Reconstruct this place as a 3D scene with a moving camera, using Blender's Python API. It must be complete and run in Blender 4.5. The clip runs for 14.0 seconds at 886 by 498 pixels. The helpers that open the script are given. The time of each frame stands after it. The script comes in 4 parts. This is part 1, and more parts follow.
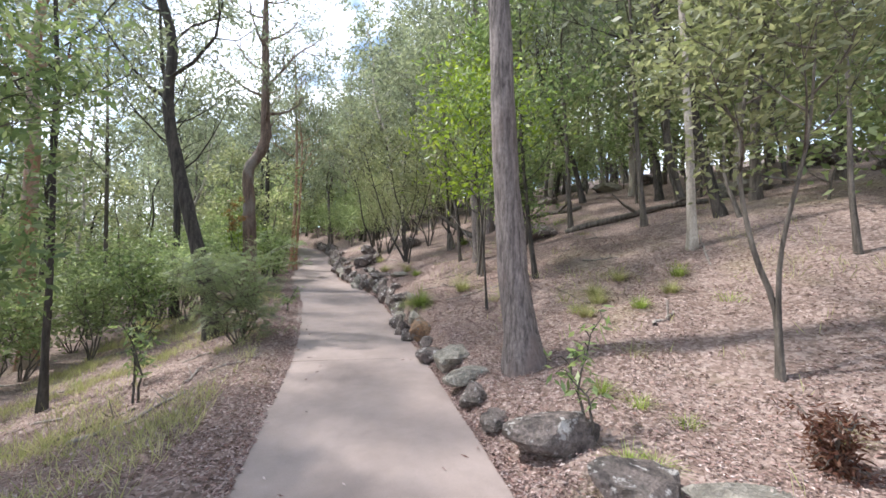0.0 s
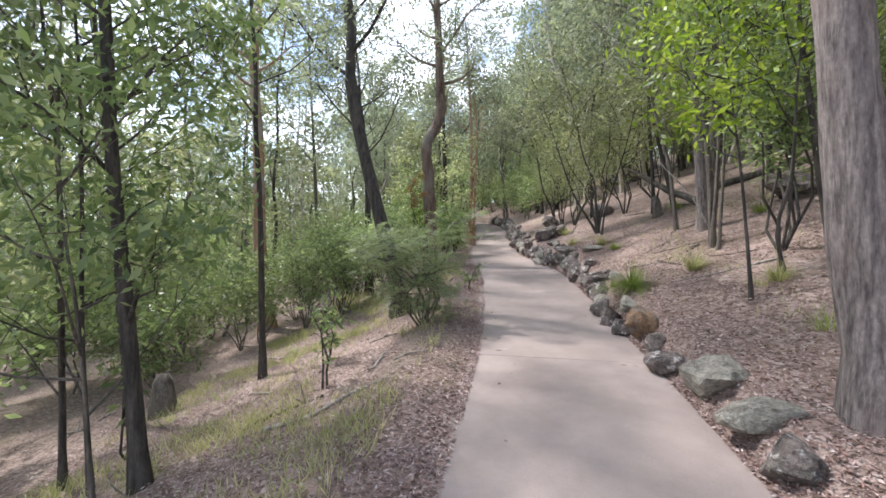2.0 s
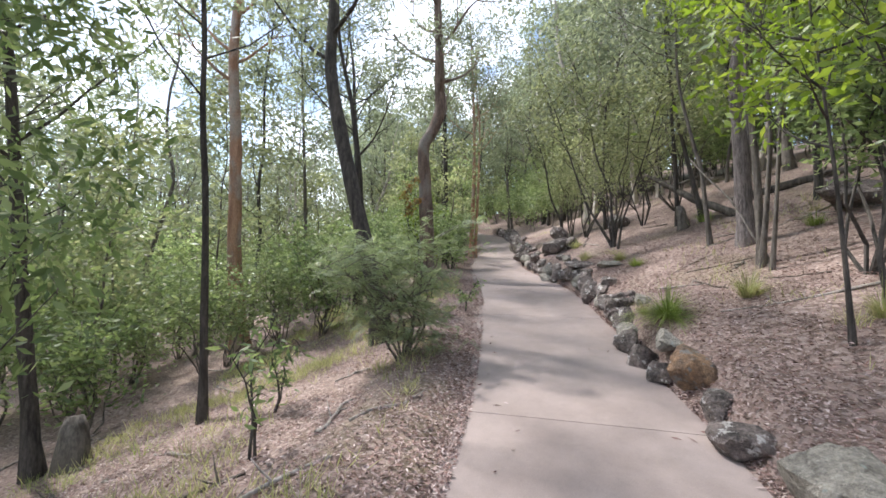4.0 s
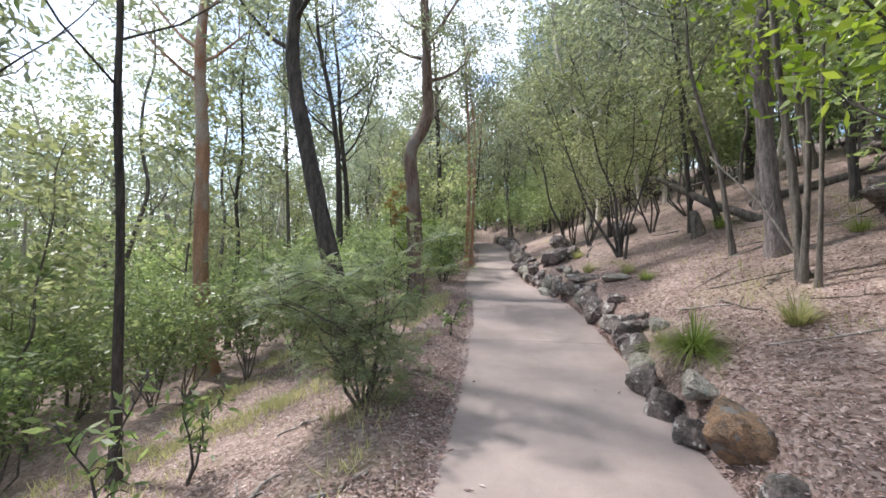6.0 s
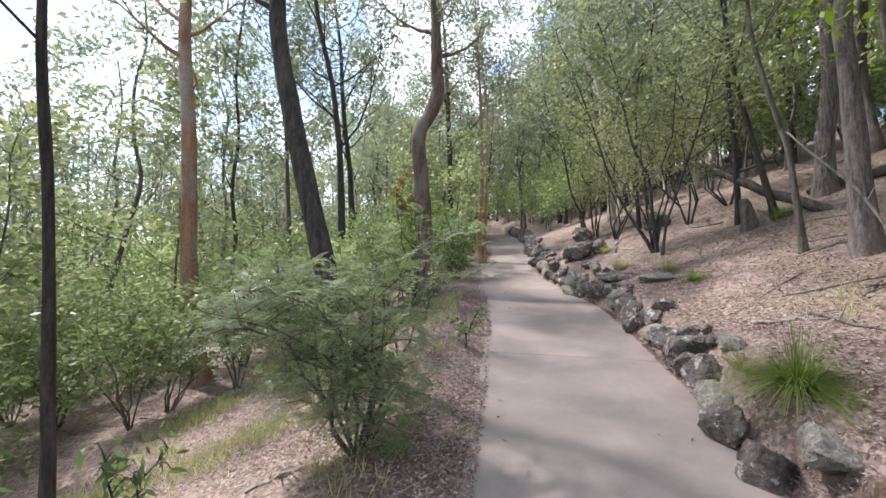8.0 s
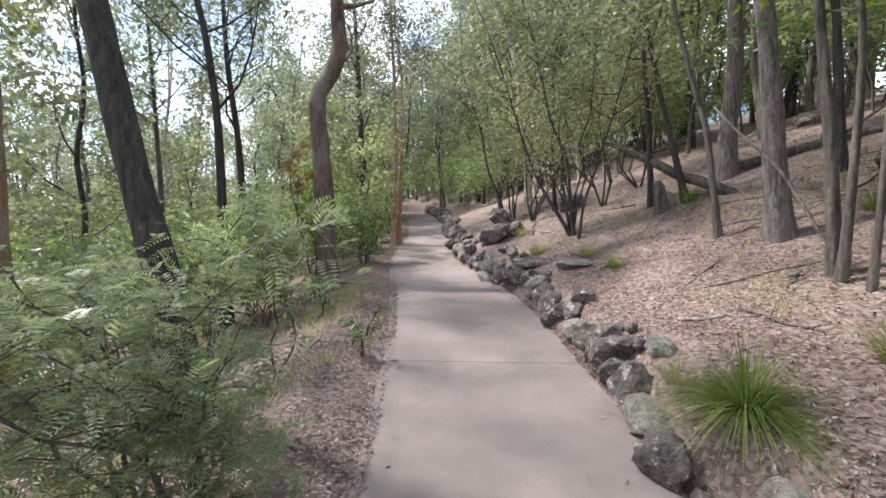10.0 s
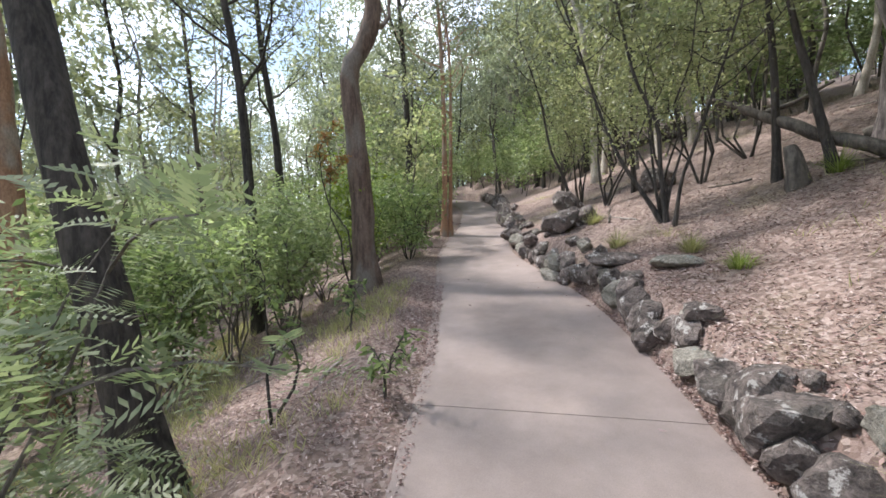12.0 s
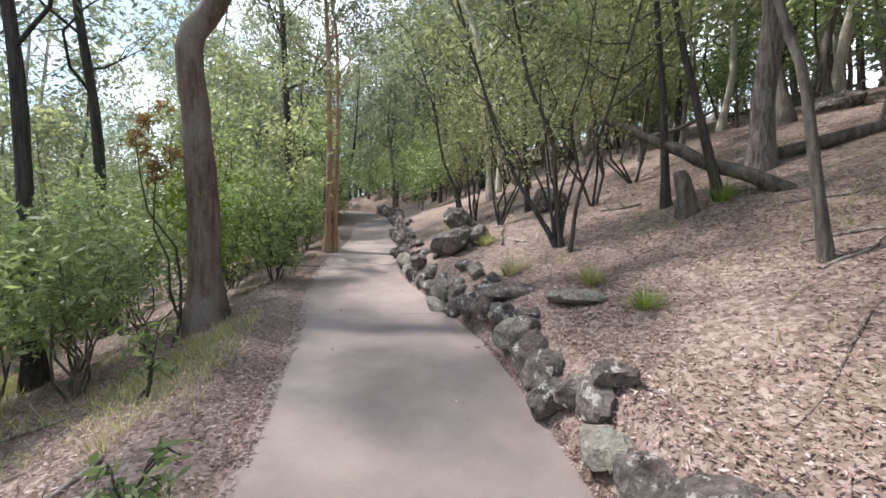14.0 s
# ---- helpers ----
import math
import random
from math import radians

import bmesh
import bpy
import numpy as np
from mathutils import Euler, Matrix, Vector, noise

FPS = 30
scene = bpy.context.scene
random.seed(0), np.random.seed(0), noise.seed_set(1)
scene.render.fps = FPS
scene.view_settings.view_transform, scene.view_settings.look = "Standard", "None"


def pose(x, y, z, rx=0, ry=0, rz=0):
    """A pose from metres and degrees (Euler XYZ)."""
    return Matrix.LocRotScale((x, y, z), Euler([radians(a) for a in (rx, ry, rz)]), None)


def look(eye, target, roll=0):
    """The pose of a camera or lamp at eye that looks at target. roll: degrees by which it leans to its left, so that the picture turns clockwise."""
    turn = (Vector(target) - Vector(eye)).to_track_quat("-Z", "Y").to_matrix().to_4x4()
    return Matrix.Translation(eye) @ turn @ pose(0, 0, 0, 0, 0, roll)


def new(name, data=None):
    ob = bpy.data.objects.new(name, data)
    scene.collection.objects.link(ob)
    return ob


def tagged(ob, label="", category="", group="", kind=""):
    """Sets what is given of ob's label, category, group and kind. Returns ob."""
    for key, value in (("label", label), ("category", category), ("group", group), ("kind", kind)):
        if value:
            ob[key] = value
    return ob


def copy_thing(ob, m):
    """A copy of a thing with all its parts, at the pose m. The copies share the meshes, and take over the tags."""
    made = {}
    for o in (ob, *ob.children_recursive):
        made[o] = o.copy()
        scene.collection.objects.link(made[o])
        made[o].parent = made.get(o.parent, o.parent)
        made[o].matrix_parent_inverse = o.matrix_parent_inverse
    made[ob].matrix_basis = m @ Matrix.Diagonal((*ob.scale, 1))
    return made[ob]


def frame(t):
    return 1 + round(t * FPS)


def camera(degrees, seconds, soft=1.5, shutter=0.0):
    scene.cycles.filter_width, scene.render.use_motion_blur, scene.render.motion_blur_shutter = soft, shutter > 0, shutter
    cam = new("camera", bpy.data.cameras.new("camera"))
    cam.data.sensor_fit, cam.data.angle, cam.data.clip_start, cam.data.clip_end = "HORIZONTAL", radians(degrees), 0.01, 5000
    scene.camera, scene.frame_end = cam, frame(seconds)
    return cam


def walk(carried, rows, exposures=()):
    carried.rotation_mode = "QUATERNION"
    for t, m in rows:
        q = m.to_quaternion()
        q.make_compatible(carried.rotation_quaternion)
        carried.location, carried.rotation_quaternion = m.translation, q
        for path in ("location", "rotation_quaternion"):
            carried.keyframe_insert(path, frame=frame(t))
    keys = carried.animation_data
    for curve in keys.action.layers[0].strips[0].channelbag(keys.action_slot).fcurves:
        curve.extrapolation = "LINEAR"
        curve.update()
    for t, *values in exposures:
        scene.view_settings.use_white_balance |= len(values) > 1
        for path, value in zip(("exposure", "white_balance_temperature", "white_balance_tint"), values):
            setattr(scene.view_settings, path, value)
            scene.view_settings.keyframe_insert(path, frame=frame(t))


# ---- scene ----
cam = camera(94.5, 14.0, soft=1.6)
SLOPE = pose(0, 0, 0, 4.5, 0, 0)  # the path climbs
PATH = [
    (0, (0.071, -0.094, 1.638), (0.09, 1.906, 1.624), 0.9),
    (0.5, (-0.098, 0.237, 1.601), (-0.661, 2.155, 1.537), -1.6),
    (1, (-0.194, 0.584, 1.59), (-0.991, 2.416, 1.497), -0.9),
    (1.5, (-0.373, 0.877, 1.565), (-1.161, 2.71, 1.442), -0.9),
    (2, (-0.469, 1.174, 1.55), (-1.257, 3.007, 1.415), -1.5),
    (2.5, (-0.448, 1.513, 1.555), (-1.288, 3.325, 1.452), -2.7),
    (3, (-0.551, 1.822, 1.525), (-1.321, 3.666, 1.44), -0.2),
    (5.5, (-0.861, 3.174, 1.57), (-1.736, 4.971, 1.494), -1.6),
    (6, (-0.841, 3.415, 1.572), (-1.662, 5.238, 1.53), -1.4),
    (6.5, (-0.967, 3.636, 1.543), (-1.843, 5.433, 1.489), -0.5),
    (7, (-1.11, 3.861, 1.546), (-2.046, 5.627, 1.489), -0.7),
    (9.5, (-1.335, 4.948, 1.72), (-1.917, 6.853, 1.543), -2.0),
    (10, (-1.369, 5.255, 1.68), (-1.879, 7.178, 1.479), -1.3),
    (10.5, (-1.472, 5.592, 1.7), (-2.044, 7.504, 1.576), -2.0),
    (11, (-1.443, 5.89, 1.634), (-1.874, 7.834, 1.457), -3.2),
    (11.5, (-1.444, 6.206, 1.628), (-1.918, 8.135, 1.397), -2.4),
    (12, (-1.653, 6.516, 1.636), (-2.426, 8.344, 1.389), -3.2),
    (12.5, (-1.724, 6.832, 1.635), (-2.661, 8.592, 1.48), -3.2),
    (13, (-1.662, 7.167, 1.639), (-2.398, 9.015, 1.424), -1.6),
    (13.5, (-1.662, 7.454, 1.626), (-2.205, 9.368, 1.42), -1.3),
    (14, (-1.655, 7.686, 1.648), (-1.967, 9.651, 1.444), -0.6),
]
walk(cam, [(t, SLOPE @ look(eye, target, roll)) for t, eye, target, roll in PATH])

# ---- light ----
SUN_AZ, SUN_EL = radians(-80), radians(54)   # from straight ahead, clockwise; height
SUN_DIR = Vector((math.sin(SUN_AZ) * math.cos(SUN_EL), math.cos(SUN_AZ) * math.cos(SUN_EL), math.sin(SUN_EL)))
world = bpy.data.worlds.new("world")
scene.world = world
world.use_nodes = True
wn, wl = world.node_tree.nodes, world.node_tree.links
bg = wn["Background"]
sky = wn.new("ShaderNodeTexSky")
sky.sky_type, sky.sun_disc, sky.sun_elevation, sky.sun_rotation = "NISHITA", False, SUN_EL, SUN_AZ
tc = wn.new("ShaderNodeTexCoord")
cloud = wn.new("ShaderNodeTexNoise")
cloud.inputs["Scale"].default_value, cloud.inputs["Detail"].default_value, cloud.inputs["Roughness"].default_value = 2.6, 6, 0.6
cmap = wn.new("ShaderNodeMapping")
cmap.inputs["Scale"].default_value = (1, 1, 1.7)
cmap.inputs["Location"].default_value = (0.35, 0.1, 0.0)
ramp = wn.new("ShaderNodeValToRGB")
ramp.color_ramp.elements[0].position, ramp.color_ramp.elements[1].position = 0.46, 0.64
mix = wn.new("ShaderNodeMixRGB")
mix.inputs[2].default_value = (11.9, 12.7, 14.6, 1)
wl.new(tc.outputs["Generated"], cmap.inputs["Vector"])
wl.new(cmap.outputs[0], cloud.inputs["Vector"])
wl.new(cloud.outputs["Fac"], ramp.inputs[0])
wl.new(ramp.outputs[0], mix.inputs[0])
wl.new(sky.outputs[0], mix.inputs[1])
wl.new(mix.outputs[0], bg.inputs["Color"])
bg.inputs["Strength"].default_value = 0.15
sun = new("sun", bpy.data.lights.new("sun", "SUN"))
sun.data.energy, sun.data.angle, sun.data.color = 3.6, radians(2.5), (1.0, 0.965, 0.93)
sun.matrix_world = look(SUN_DIR * 60, (0, 0, 0))
scene.view_settings.exposure = 0.93

# ---- materials ----
def material(name):
    m = bpy.data.materials.new(name)
    m.use_nodes = True
    nt = m.node_tree
    return m, nt.nodes, nt.links, nt.nodes["Principled BSDF"]


def noise_ramp(n, l, vec, scale, stops, detail=5, rough=0.6, stretch=(1, 1, 1)):
    """A noise of that scale, coloured by stops [(place, colour)]."""
    mp = n.new("ShaderNodeMapping")
    mp.inputs["Scale"].default_value = stretch
    l.new(vec, mp.inputs["Vector"])
    t = n.new("ShaderNodeTexNoise")
    t.inputs["Scale"].default_value, t.inputs["Detail"].default_value, t.inputs["Roughness"].default_value = scale, detail, rough
    l.new(mp.outputs[0], t.inputs["Vector"])
    r = n.new("ShaderNodeValToRGB")
    el = r.color_ramp.elements
    while len(el) < len(stops):
        el.new(0.5)
    for e, (p, c) in zip(el, stops):
        e.position, e.color = p, (*c, 1)
    l.new(t.outputs["Fac"], r.inputs[0])
    return r.outputs[0], t.outputs["Fac"]


def blend(n, l, fac, a, b, mode="MIX"):
    m = n.new("ShaderNodeMixRGB")
    m.blend_type = mode
    for s, v in zip(m.inputs, (fac, a, b)):
        if isinstance(v, (int, float)):
            s.default_value = v
        elif isinstance(v, tuple):
            s.default_value = (*v, 1)
        else:
            l.new(v, s)
    return m.outputs[0]


def bump(n, l, bsdf, height, strength, distance):
    b = n.new("ShaderNodeBump")
    b.inputs["Strength"].default_value, b.inputs["Distance"].default_value = strength, distance
    l.new(height, b.inputs["Height"])
    l.new(b.outputs[0], bsdf.inputs["Normal"])


def bark(name, dark, light, patch, patch_at=0.62, groove=7, depth=0.03):
    """Bark: fissures that run up the stem, and larger patches of another colour."""
    m, n, l, b = material(name)
    co = n.new("ShaderNodeTexCoord").outputs["Object"]
    fiss, f = noise_ramp(n, l, co, groove, [(0.36, dark), (0.62, light)], 6, 0.65, (1.6, 1.6, 0.22))
    big, g = noise_ramp(n, l, co, 1.7, [(patch_at - 0.06, (0, 0, 0)), (patch_at + 0.06, (1, 1, 1))], 3, 0.6, (1, 1, 0.5))
    fine, _ = noise_ramp(n, l, co, 40, [(0.3, (0.72, 0.72, 0.72)), (0.7, (1.2, 1.2, 1.2))], 3, 0.6, (1, 1, 0.5))
    c = blend(n, l, big, fiss, patch)
    l.new(blend(n, l, 1.0, c, fine, "MULTIPLY"), b.inputs["Base Color"])
    b.inputs["Roughness"].default_value = 0.88
    bump(n, l, b, f, 0.8, depth)
    return m


def leaf_material(name, a, b_, c_):
    """Leaves: the colour varies from leaf to leaf, and light comes through them."""
    m, n, l, b = material(name)
    geo = n.new("ShaderNodeNewGeometry")
    info = n.new("ShaderNodeObjectInfo")
    r = n.new("ShaderNodeValToRGB")
    el = r.color_ramp.elements
    el.new(0.5)
    for e, p, c in zip(el, (0.0, 0.55, 1.0), (a, b_, c_)):
        e.position, e.color = p, (*c, 1)
    l.new(geo.outputs["Random Per Island"], r.inputs[0])
    hsv = n.new("ShaderNodeHueSaturation")
    mr = n.new("ShaderNodeMapRange")
    mr.inputs["To Min"].default_value, mr.inputs["To Max"].default_value = 0.75, 1.25
    l.new(info.outputs["Random"], mr.inputs["Value"])
    l.new(mr.outputs[0], hsv.inputs["Value"])
    l.new(r.outputs[0], hsv.inputs["Color"])
    l.new(hsv.outputs[0], b.inputs["Base Color"])
    b.inputs["Roughness"].default_value = 0.45
    tr = n.new("ShaderNodeBsdfTranslucent")
    bright = blend(n, l, 1.0, hsv.outputs[0], (1.25, 1.28, 0.95), "MULTIPLY")
    l.new(bright, tr.inputs["Color"])
    ms = n.new("ShaderNodeMixShader")
    ms.inputs[0].default_value = 0.5
    l.new(b.outputs[0], ms.inputs[1])
    l.new(tr.outputs[0], ms.inputs[2])
    l.new(ms.outputs[0], n["Material Output"].inputs["Surface"])
    return m


def litter_material(name, cols):
    m, n, l, b = material(name)
    geo = n.new("ShaderNodeNewGeometry")
    r = n.new("ShaderNodeValToRGB")
    el = r.color_ramp.elements
    while len(el) < len(cols):
        el.new(0.5)
    for i, (e, c) in enumerate(zip(el, cols)):
        e.position, e.color = i / (len(cols) - 1), (*c, 1)
    l.new(geo.outputs["Random Per Island"], r.inputs[0])
    l.new(r.outputs[0], b.inputs["Base Color"])
    b.inputs["Roughness"].default_value = 0.7
    return m


IRONBARK = bark("grey_fissured_bark", (0.08, 0.066, 0.064), (0.28, 0.24, 0.23), (0.21, 0.165, 0.155), 0.6, 16, 0.05)
DARKBARK = bark("dark_rough_bark", (0.022, 0.019, 0.017), (0.085, 0.073, 0.065), (0.12, 0.10, 0.088), 0.68, 12, 0.03)
PINKBARK = bark("smooth_orange_bark", (0.24, 0.125, 0.075), (0.42, 0.25, 0.16), (0.35, 0.29, 0.24), 0.56, 3, 0.008)
BENDBARK = bark("brown_grey_bark", (0.085, 0.055, 0.042), (0.21, 0.15, 0.12), (0.22, 0.19, 0.165), 0.55, 8, 0.02)
PALEBARK = bark("pale_gum_bark", (0.30, 0.265, 0.225), (0.52, 0.47, 0.41), (0.24, 0.21, 0.19), 0.6, 4, 0.008)
GREYBARK = bark("mid_grey_bark", (0.055, 0.046, 0.04), (0.17, 0.148, 0.128), (0.14, 0.12, 0.10), 0.6, 10, 0.02)
DEADWOOD = bark("weathered_wood", (0.16, 0.14, 0.125), (0.40, 0.36, 0.33), (0.26, 0.23, 0.2), 0.6, 14, 0.012)
GUMLEAF = leaf_material("gum_leaf", (0.145, 0.172, 0.125), (0.225, 0.252, 0.18), (0.35, 0.375, 0.285))
GREENLEAF = leaf_material("green_leaf", (0.10, 0.15, 0.065), (0.185, 0.25, 0.11), (0.32, 0.38, 0.19))
OLIVELEAF = leaf_material("olive_leaf", (0.18, 0.205, 0.11), (0.27, 0.29, 0.17), (0.41, 0.42, 0.27))
WATTLE = leaf_material("feathery_leaf", (0.22, 0.28, 0.17), (0.30, 0.36, 0.22), (0.40, 0.45, 0.28))
LIMELEAF = leaf_material("lime_leaf", (0.13, 0.20, 0.02), (0.21, 0.30, 0.035), (0.32, 0.38, 0.07))
YOUNGLEAF = leaf_material("young_green_leaf", (0.17, 0.225, 0.10), (0.27, 0.335, 0.165), (0.43, 0.48, 0.29))
DEADLEAF = leaf_material("dry_red_leaf", (0.10, 0.04, 0.03), (0.17, 0.075, 0.055), (0.26, 0.15, 0.11))
ORANGELEAF = leaf_material("red_young_leaf", (0.30, 0.13, 0.06), (0.34, 0.2, 0.09), (0.26, 0.25, 0.10))
GRASSBLADE = leaf_material("green_grass_blade", (0.16, 0.23, 0.05), (0.27, 0.35, 0.09), (0.42, 0.46, 0.20))
DRYGRASS = leaf_material("dry_grass_blade", (0.24, 0.26, 0.11), (0.37, 0.37, 0.19), (0.50, 0.45, 0.30))
LITTER = litter_material("dead_leaf", [(0.07, 0.038, 0.032), (0.19, 0.11, 0.095), (0.29, 0.185, 0.165), (0.38, 0.27, 0.245), (0.56, 0.465, 0.44), (0.24, 0.125, 0.097), (0.43, 0.335, 0.315), (0.12, 0.068, 0.058)])


def ground_material():
    m, n, l, b = material("leaf_strewn_soil")
    co = n.new("ShaderNodeTexCoord").outputs["Object"]
    vor = n.new("ShaderNodeTexVoronoi")
    vor.inputs["Scale"].default_value = 30
    l.new(co, vor.inputs["Vector"])
    sep = n.new("ShaderNodeSeparateColor")
    l.new(vor.outputs["Color"], sep.inputs[0])
    rr = n.new("ShaderNodeValToRGB")
    el = rr.color_ramp.elements
    cols = [(0.09, 0.06, 0.05), (0.20, 0.135, 0.115), (0.31, 0.225, 0.20), (0.43, 0.345, 0.315)]
    while len(el) < 4:
        el.new(0.5)
    for i, (e, c) in enumerate(zip(el, cols)):
        e.position, e.color = i / 3, (*c, 1)
    l.new(sep.outputs[0], rr.inputs[0])
    soil, f2 = noise_ramp(n, l, co, 5, [(0.35, (0.13, 0.092, 0.075)), (0.65, (0.28, 0.215, 0.185))], 7, 0.7)
    c = blend(n, l, 0.6, soil, rr.outputs[0])
    grass, _ = noise_ramp(n, l, co, 0.5, [(0.54, (0, 0, 0)), (0.68, (1, 1, 1))], 5, 0.65)
    gcol, f3 = noise_ramp(n, l, co, 30, [(0.3, (0.13, 0.13, 0.045)), (0.7, (0.29, 0.26, 0.12))], 4, 0.7)
    gm = n.new("ShaderNodeMath")
    gm.operation = "MULTIPLY"
    gm.inputs[1].default_value = 0.35
    l.new(grass, gm.inputs[0])
    c = blend(n, l, gm.outputs[0], c, gcol)
    l.new(c, b.inputs["Base Color"])
    b.inputs["Roughness"].default_value = 0.95
    bump(n, l, b, f2, 0.8, 0.05)
    return m


def concrete_material():
    m, n, l, b = material("tinted_concrete")
    co = n.new("ShaderNodeTexCoord").outputs["Object"]
    big, _ = noise_ramp(n, l, co, 0.9, [(0.3, (0.235, 0.188, 0.173)), (0.52, (0.29, 0.235, 0.218)), (0.72, (0.33, 0.27, 0.252))], 5, 0.6)
    mid, _ = noise_ramp(n, l, co, 5, [(0.3, (0.9, 0.9, 0.9)), (0.7, (1.07, 1.06, 1.05))], 5, 0.65)
    fine, f = noise_ramp(n, l, co, 160, [(0.3, (0.88, 0.88, 0.88)), (0.7, (1.1, 1.1, 1.1))], 3, 0.6)
    c = blend(n, l, 1.0, blend(n, l, 1.0, big, mid, "MULTIPLY"), fine, "MULTIPLY")
    l.new(c, b.inputs["Base Color"])
    b.inputs["Roughness"].default_value = 0.85
    bump(n, l, b, f, 0.25, 0.004)
    return m


def rock_material(name, a, c_, lichen, amount):
    m, n, l, b = material(name)
    co = n.new("ShaderNodeTexCoord").outputs["Object"]
    inf = n.new("ShaderNodeObjectInfo")
    add = n.new("ShaderNodeVectorMath")
    mul = n.new("ShaderNodeMath")
    mul.operation = "MULTIPLY"
    mul.inputs[1].default_value = 37
    l.new(inf.outputs["Random"], mul.inputs[0])
    l.new(co, add.inputs[0])
    l.new(mul.outputs[0], add.inputs[1])
    base, f = noise_ramp(n, l, add.outputs[0], 7, [(0.36, a), (0.62, c_)], 8, 0.7)
    li, _ = noise_ramp(n, l, add.outputs[0], 9, [(amount, (0, 0, 0)), (amount + 0.05, (1, 1, 1))], 6, 0.7)
    moss, _ = noise_ramp(n, l, add.outputs[0], 3, [(0.52, (0, 0, 0)), (0.7, (0.3, 0.3, 0.3))], 4, 0.6)
    fine, f2 = noise_ramp(n, l, add.outputs[0], 38, [(0.3, (0.5, 0.5, 0.5)), (0.7, (1.35, 1.33, 1.3))], 5, 0.7)
    base = blend(n, l, 1.0, base, fine, "MULTIPLY")
    c = blend(n, l, moss, base, (0.17, 0.175, 0.14))
    c = blend(n, l, li, c, lichen)
    l.new(c, b.inputs["Base Color"])
    b.inputs["Roughness"].default_value = 0.9
    both = n.new("ShaderNodeMath")
    both.operation = "MULTIPLY_ADD"
    both.inputs[1].default_value = 0.35
    l.new(f2, both.inputs[0])
    l.new(f, both.inputs[2])
    bump(n, l, b, both.outputs[0], 1.0, 0.08)
    return m


SOIL, CONCRETE = ground_material(), concrete_material()
ROCK = rock_material("lichen_grey_rock", (0.045, 0.038, 0.037), (0.27, 0.222, 0.208), (0.52, 0.49, 0.47), 0.57)
PALEROCK = rock_material("pale_rock", (0.20, 0.185, 0.16), (0.42, 0.39, 0.345), (0.3, 0.33, 0.3), 0.6)
REDROCK = rock_material("rusty_rock", (0.10, 0.075, 0.06), (0.36, 0.22, 0.13), (0.2, 0.19, 0.18), 0.56)

# ---- the ground ----
# Edges of the concrete, in the tilted frame of the path: along, left edge, right edge.
EDGE_Y = [-12, -6, 0, 2.55, 3.85, 5.75, 7.5, 8.6, 10, 11, 12.1, 13, 15.2, 16.6, 18.1, 21.5, 24, 29, 36, 44]
EDGE_L = [2.4, 0.75, -0.72, -1.31, -1.6, -2.04, -2.54, -2.87, -3.32, -3.7, -4.12, -4.5, -5.42, -5.85, -6.25, -7.2, -8.0, -9.8, -13.6, -21]
EDGE_R = [4.3, 2.65, 1.15, 0.57, 0.28, -0.13, -0.6, -0.87, -1.27, -1.58, -2.0, -2.45, -3.65, -4.12, -4.55, -5.45, -6.2, -7.8, -11.2, -17.5]


def spline(y, ys, vs):
    """A smooth curve through the values."""
    y = min(max(y, ys[0]), ys[-1])
    i = min(max(sum(1 for q in ys if q <= y) - 1, 0), len(ys) - 2)
    def tangent(k):
        a, b = max(k - 1, 0), min(k + 1, len(ys) - 1)
        return (vs[b] - vs[a]) / (ys[b] - ys[a])
    h = ys[i + 1] - ys[i]
    u = (y - ys[i]) / h
    return ((1 + 2 * u) * (1 - u) ** 2 * vs[i] + u * (1 - u) ** 2 * h * tangent(i)
            + u * u * (3 - 2 * u) * vs[i + 1] + u * u * (u - 1) * h * tangent(i + 1))


def edge_left(y):
    return spline(y, EDGE_Y, EDGE_L)


def edge_right(y):
    return spline(y, EDGE_Y, EDGE_R)


def smooth(a, b, x):
    u = min(max((x - a) / (b - a), 0), 1)
    return u * u * (3 - 2 * u)


def path_z(y):
    d = min(max(0, y - 6), 60)
    return 0.045 * d * d / (d + 3)


def wall_h(y):
    return 0.10 + 0.30 * smooth(2.0, 7.5, y) + 0.10 * smooth(9, 14, y)


def ground_z(x, y, fine=True):
    """Height of the ground in the path's frame."""
    z = path_z(y)
    r, l = x - edge_right(y), edge_left(y) - x
    if r > 0:
        d = r * 0.94
        z += wall_h(y) * smooth(0.02, 0.34, d)
        s = min(d, 6) + 0.72 * max(0, min(d - 6, 9)) + 0.5 * max(0, min(d - 15, 45))  # easing off uphill
        z += (0.20 + 0.12 * smooth(2, 8, y)) * max(0, s - 0.25) + 0.07 * max(0, min(d, 7) - 4)
    elif l > 0:
        d = l * 0.94
        z += 0.05 * smooth(0, 0.35, d) - 0.05 * smooth(0.6, 1.2, d)
        z -= 0.31 * max(0, min(d, 4.6) - 0.75) + 0.17 * max(0, min(d, 22) - 4.6)
    if fine and (r > 0.25 or l > 0.05):
        k = smooth(0.05, 0.7, max(r - 0.2, l))
        z += k * (0.10 * noise.noise((x * 0.6, y * 0.6, 3.1)) + 0.035 * noise.noise((x * 2.3, y * 2.3, 7.7)))
    return z


def on_ground(x, y, up=0.0):
    """A place in the world on the ground, by the path's frame."""
    p = SLOPE @ Vector((x, y, ground_z(x, y)))
    p.z += up
    return p


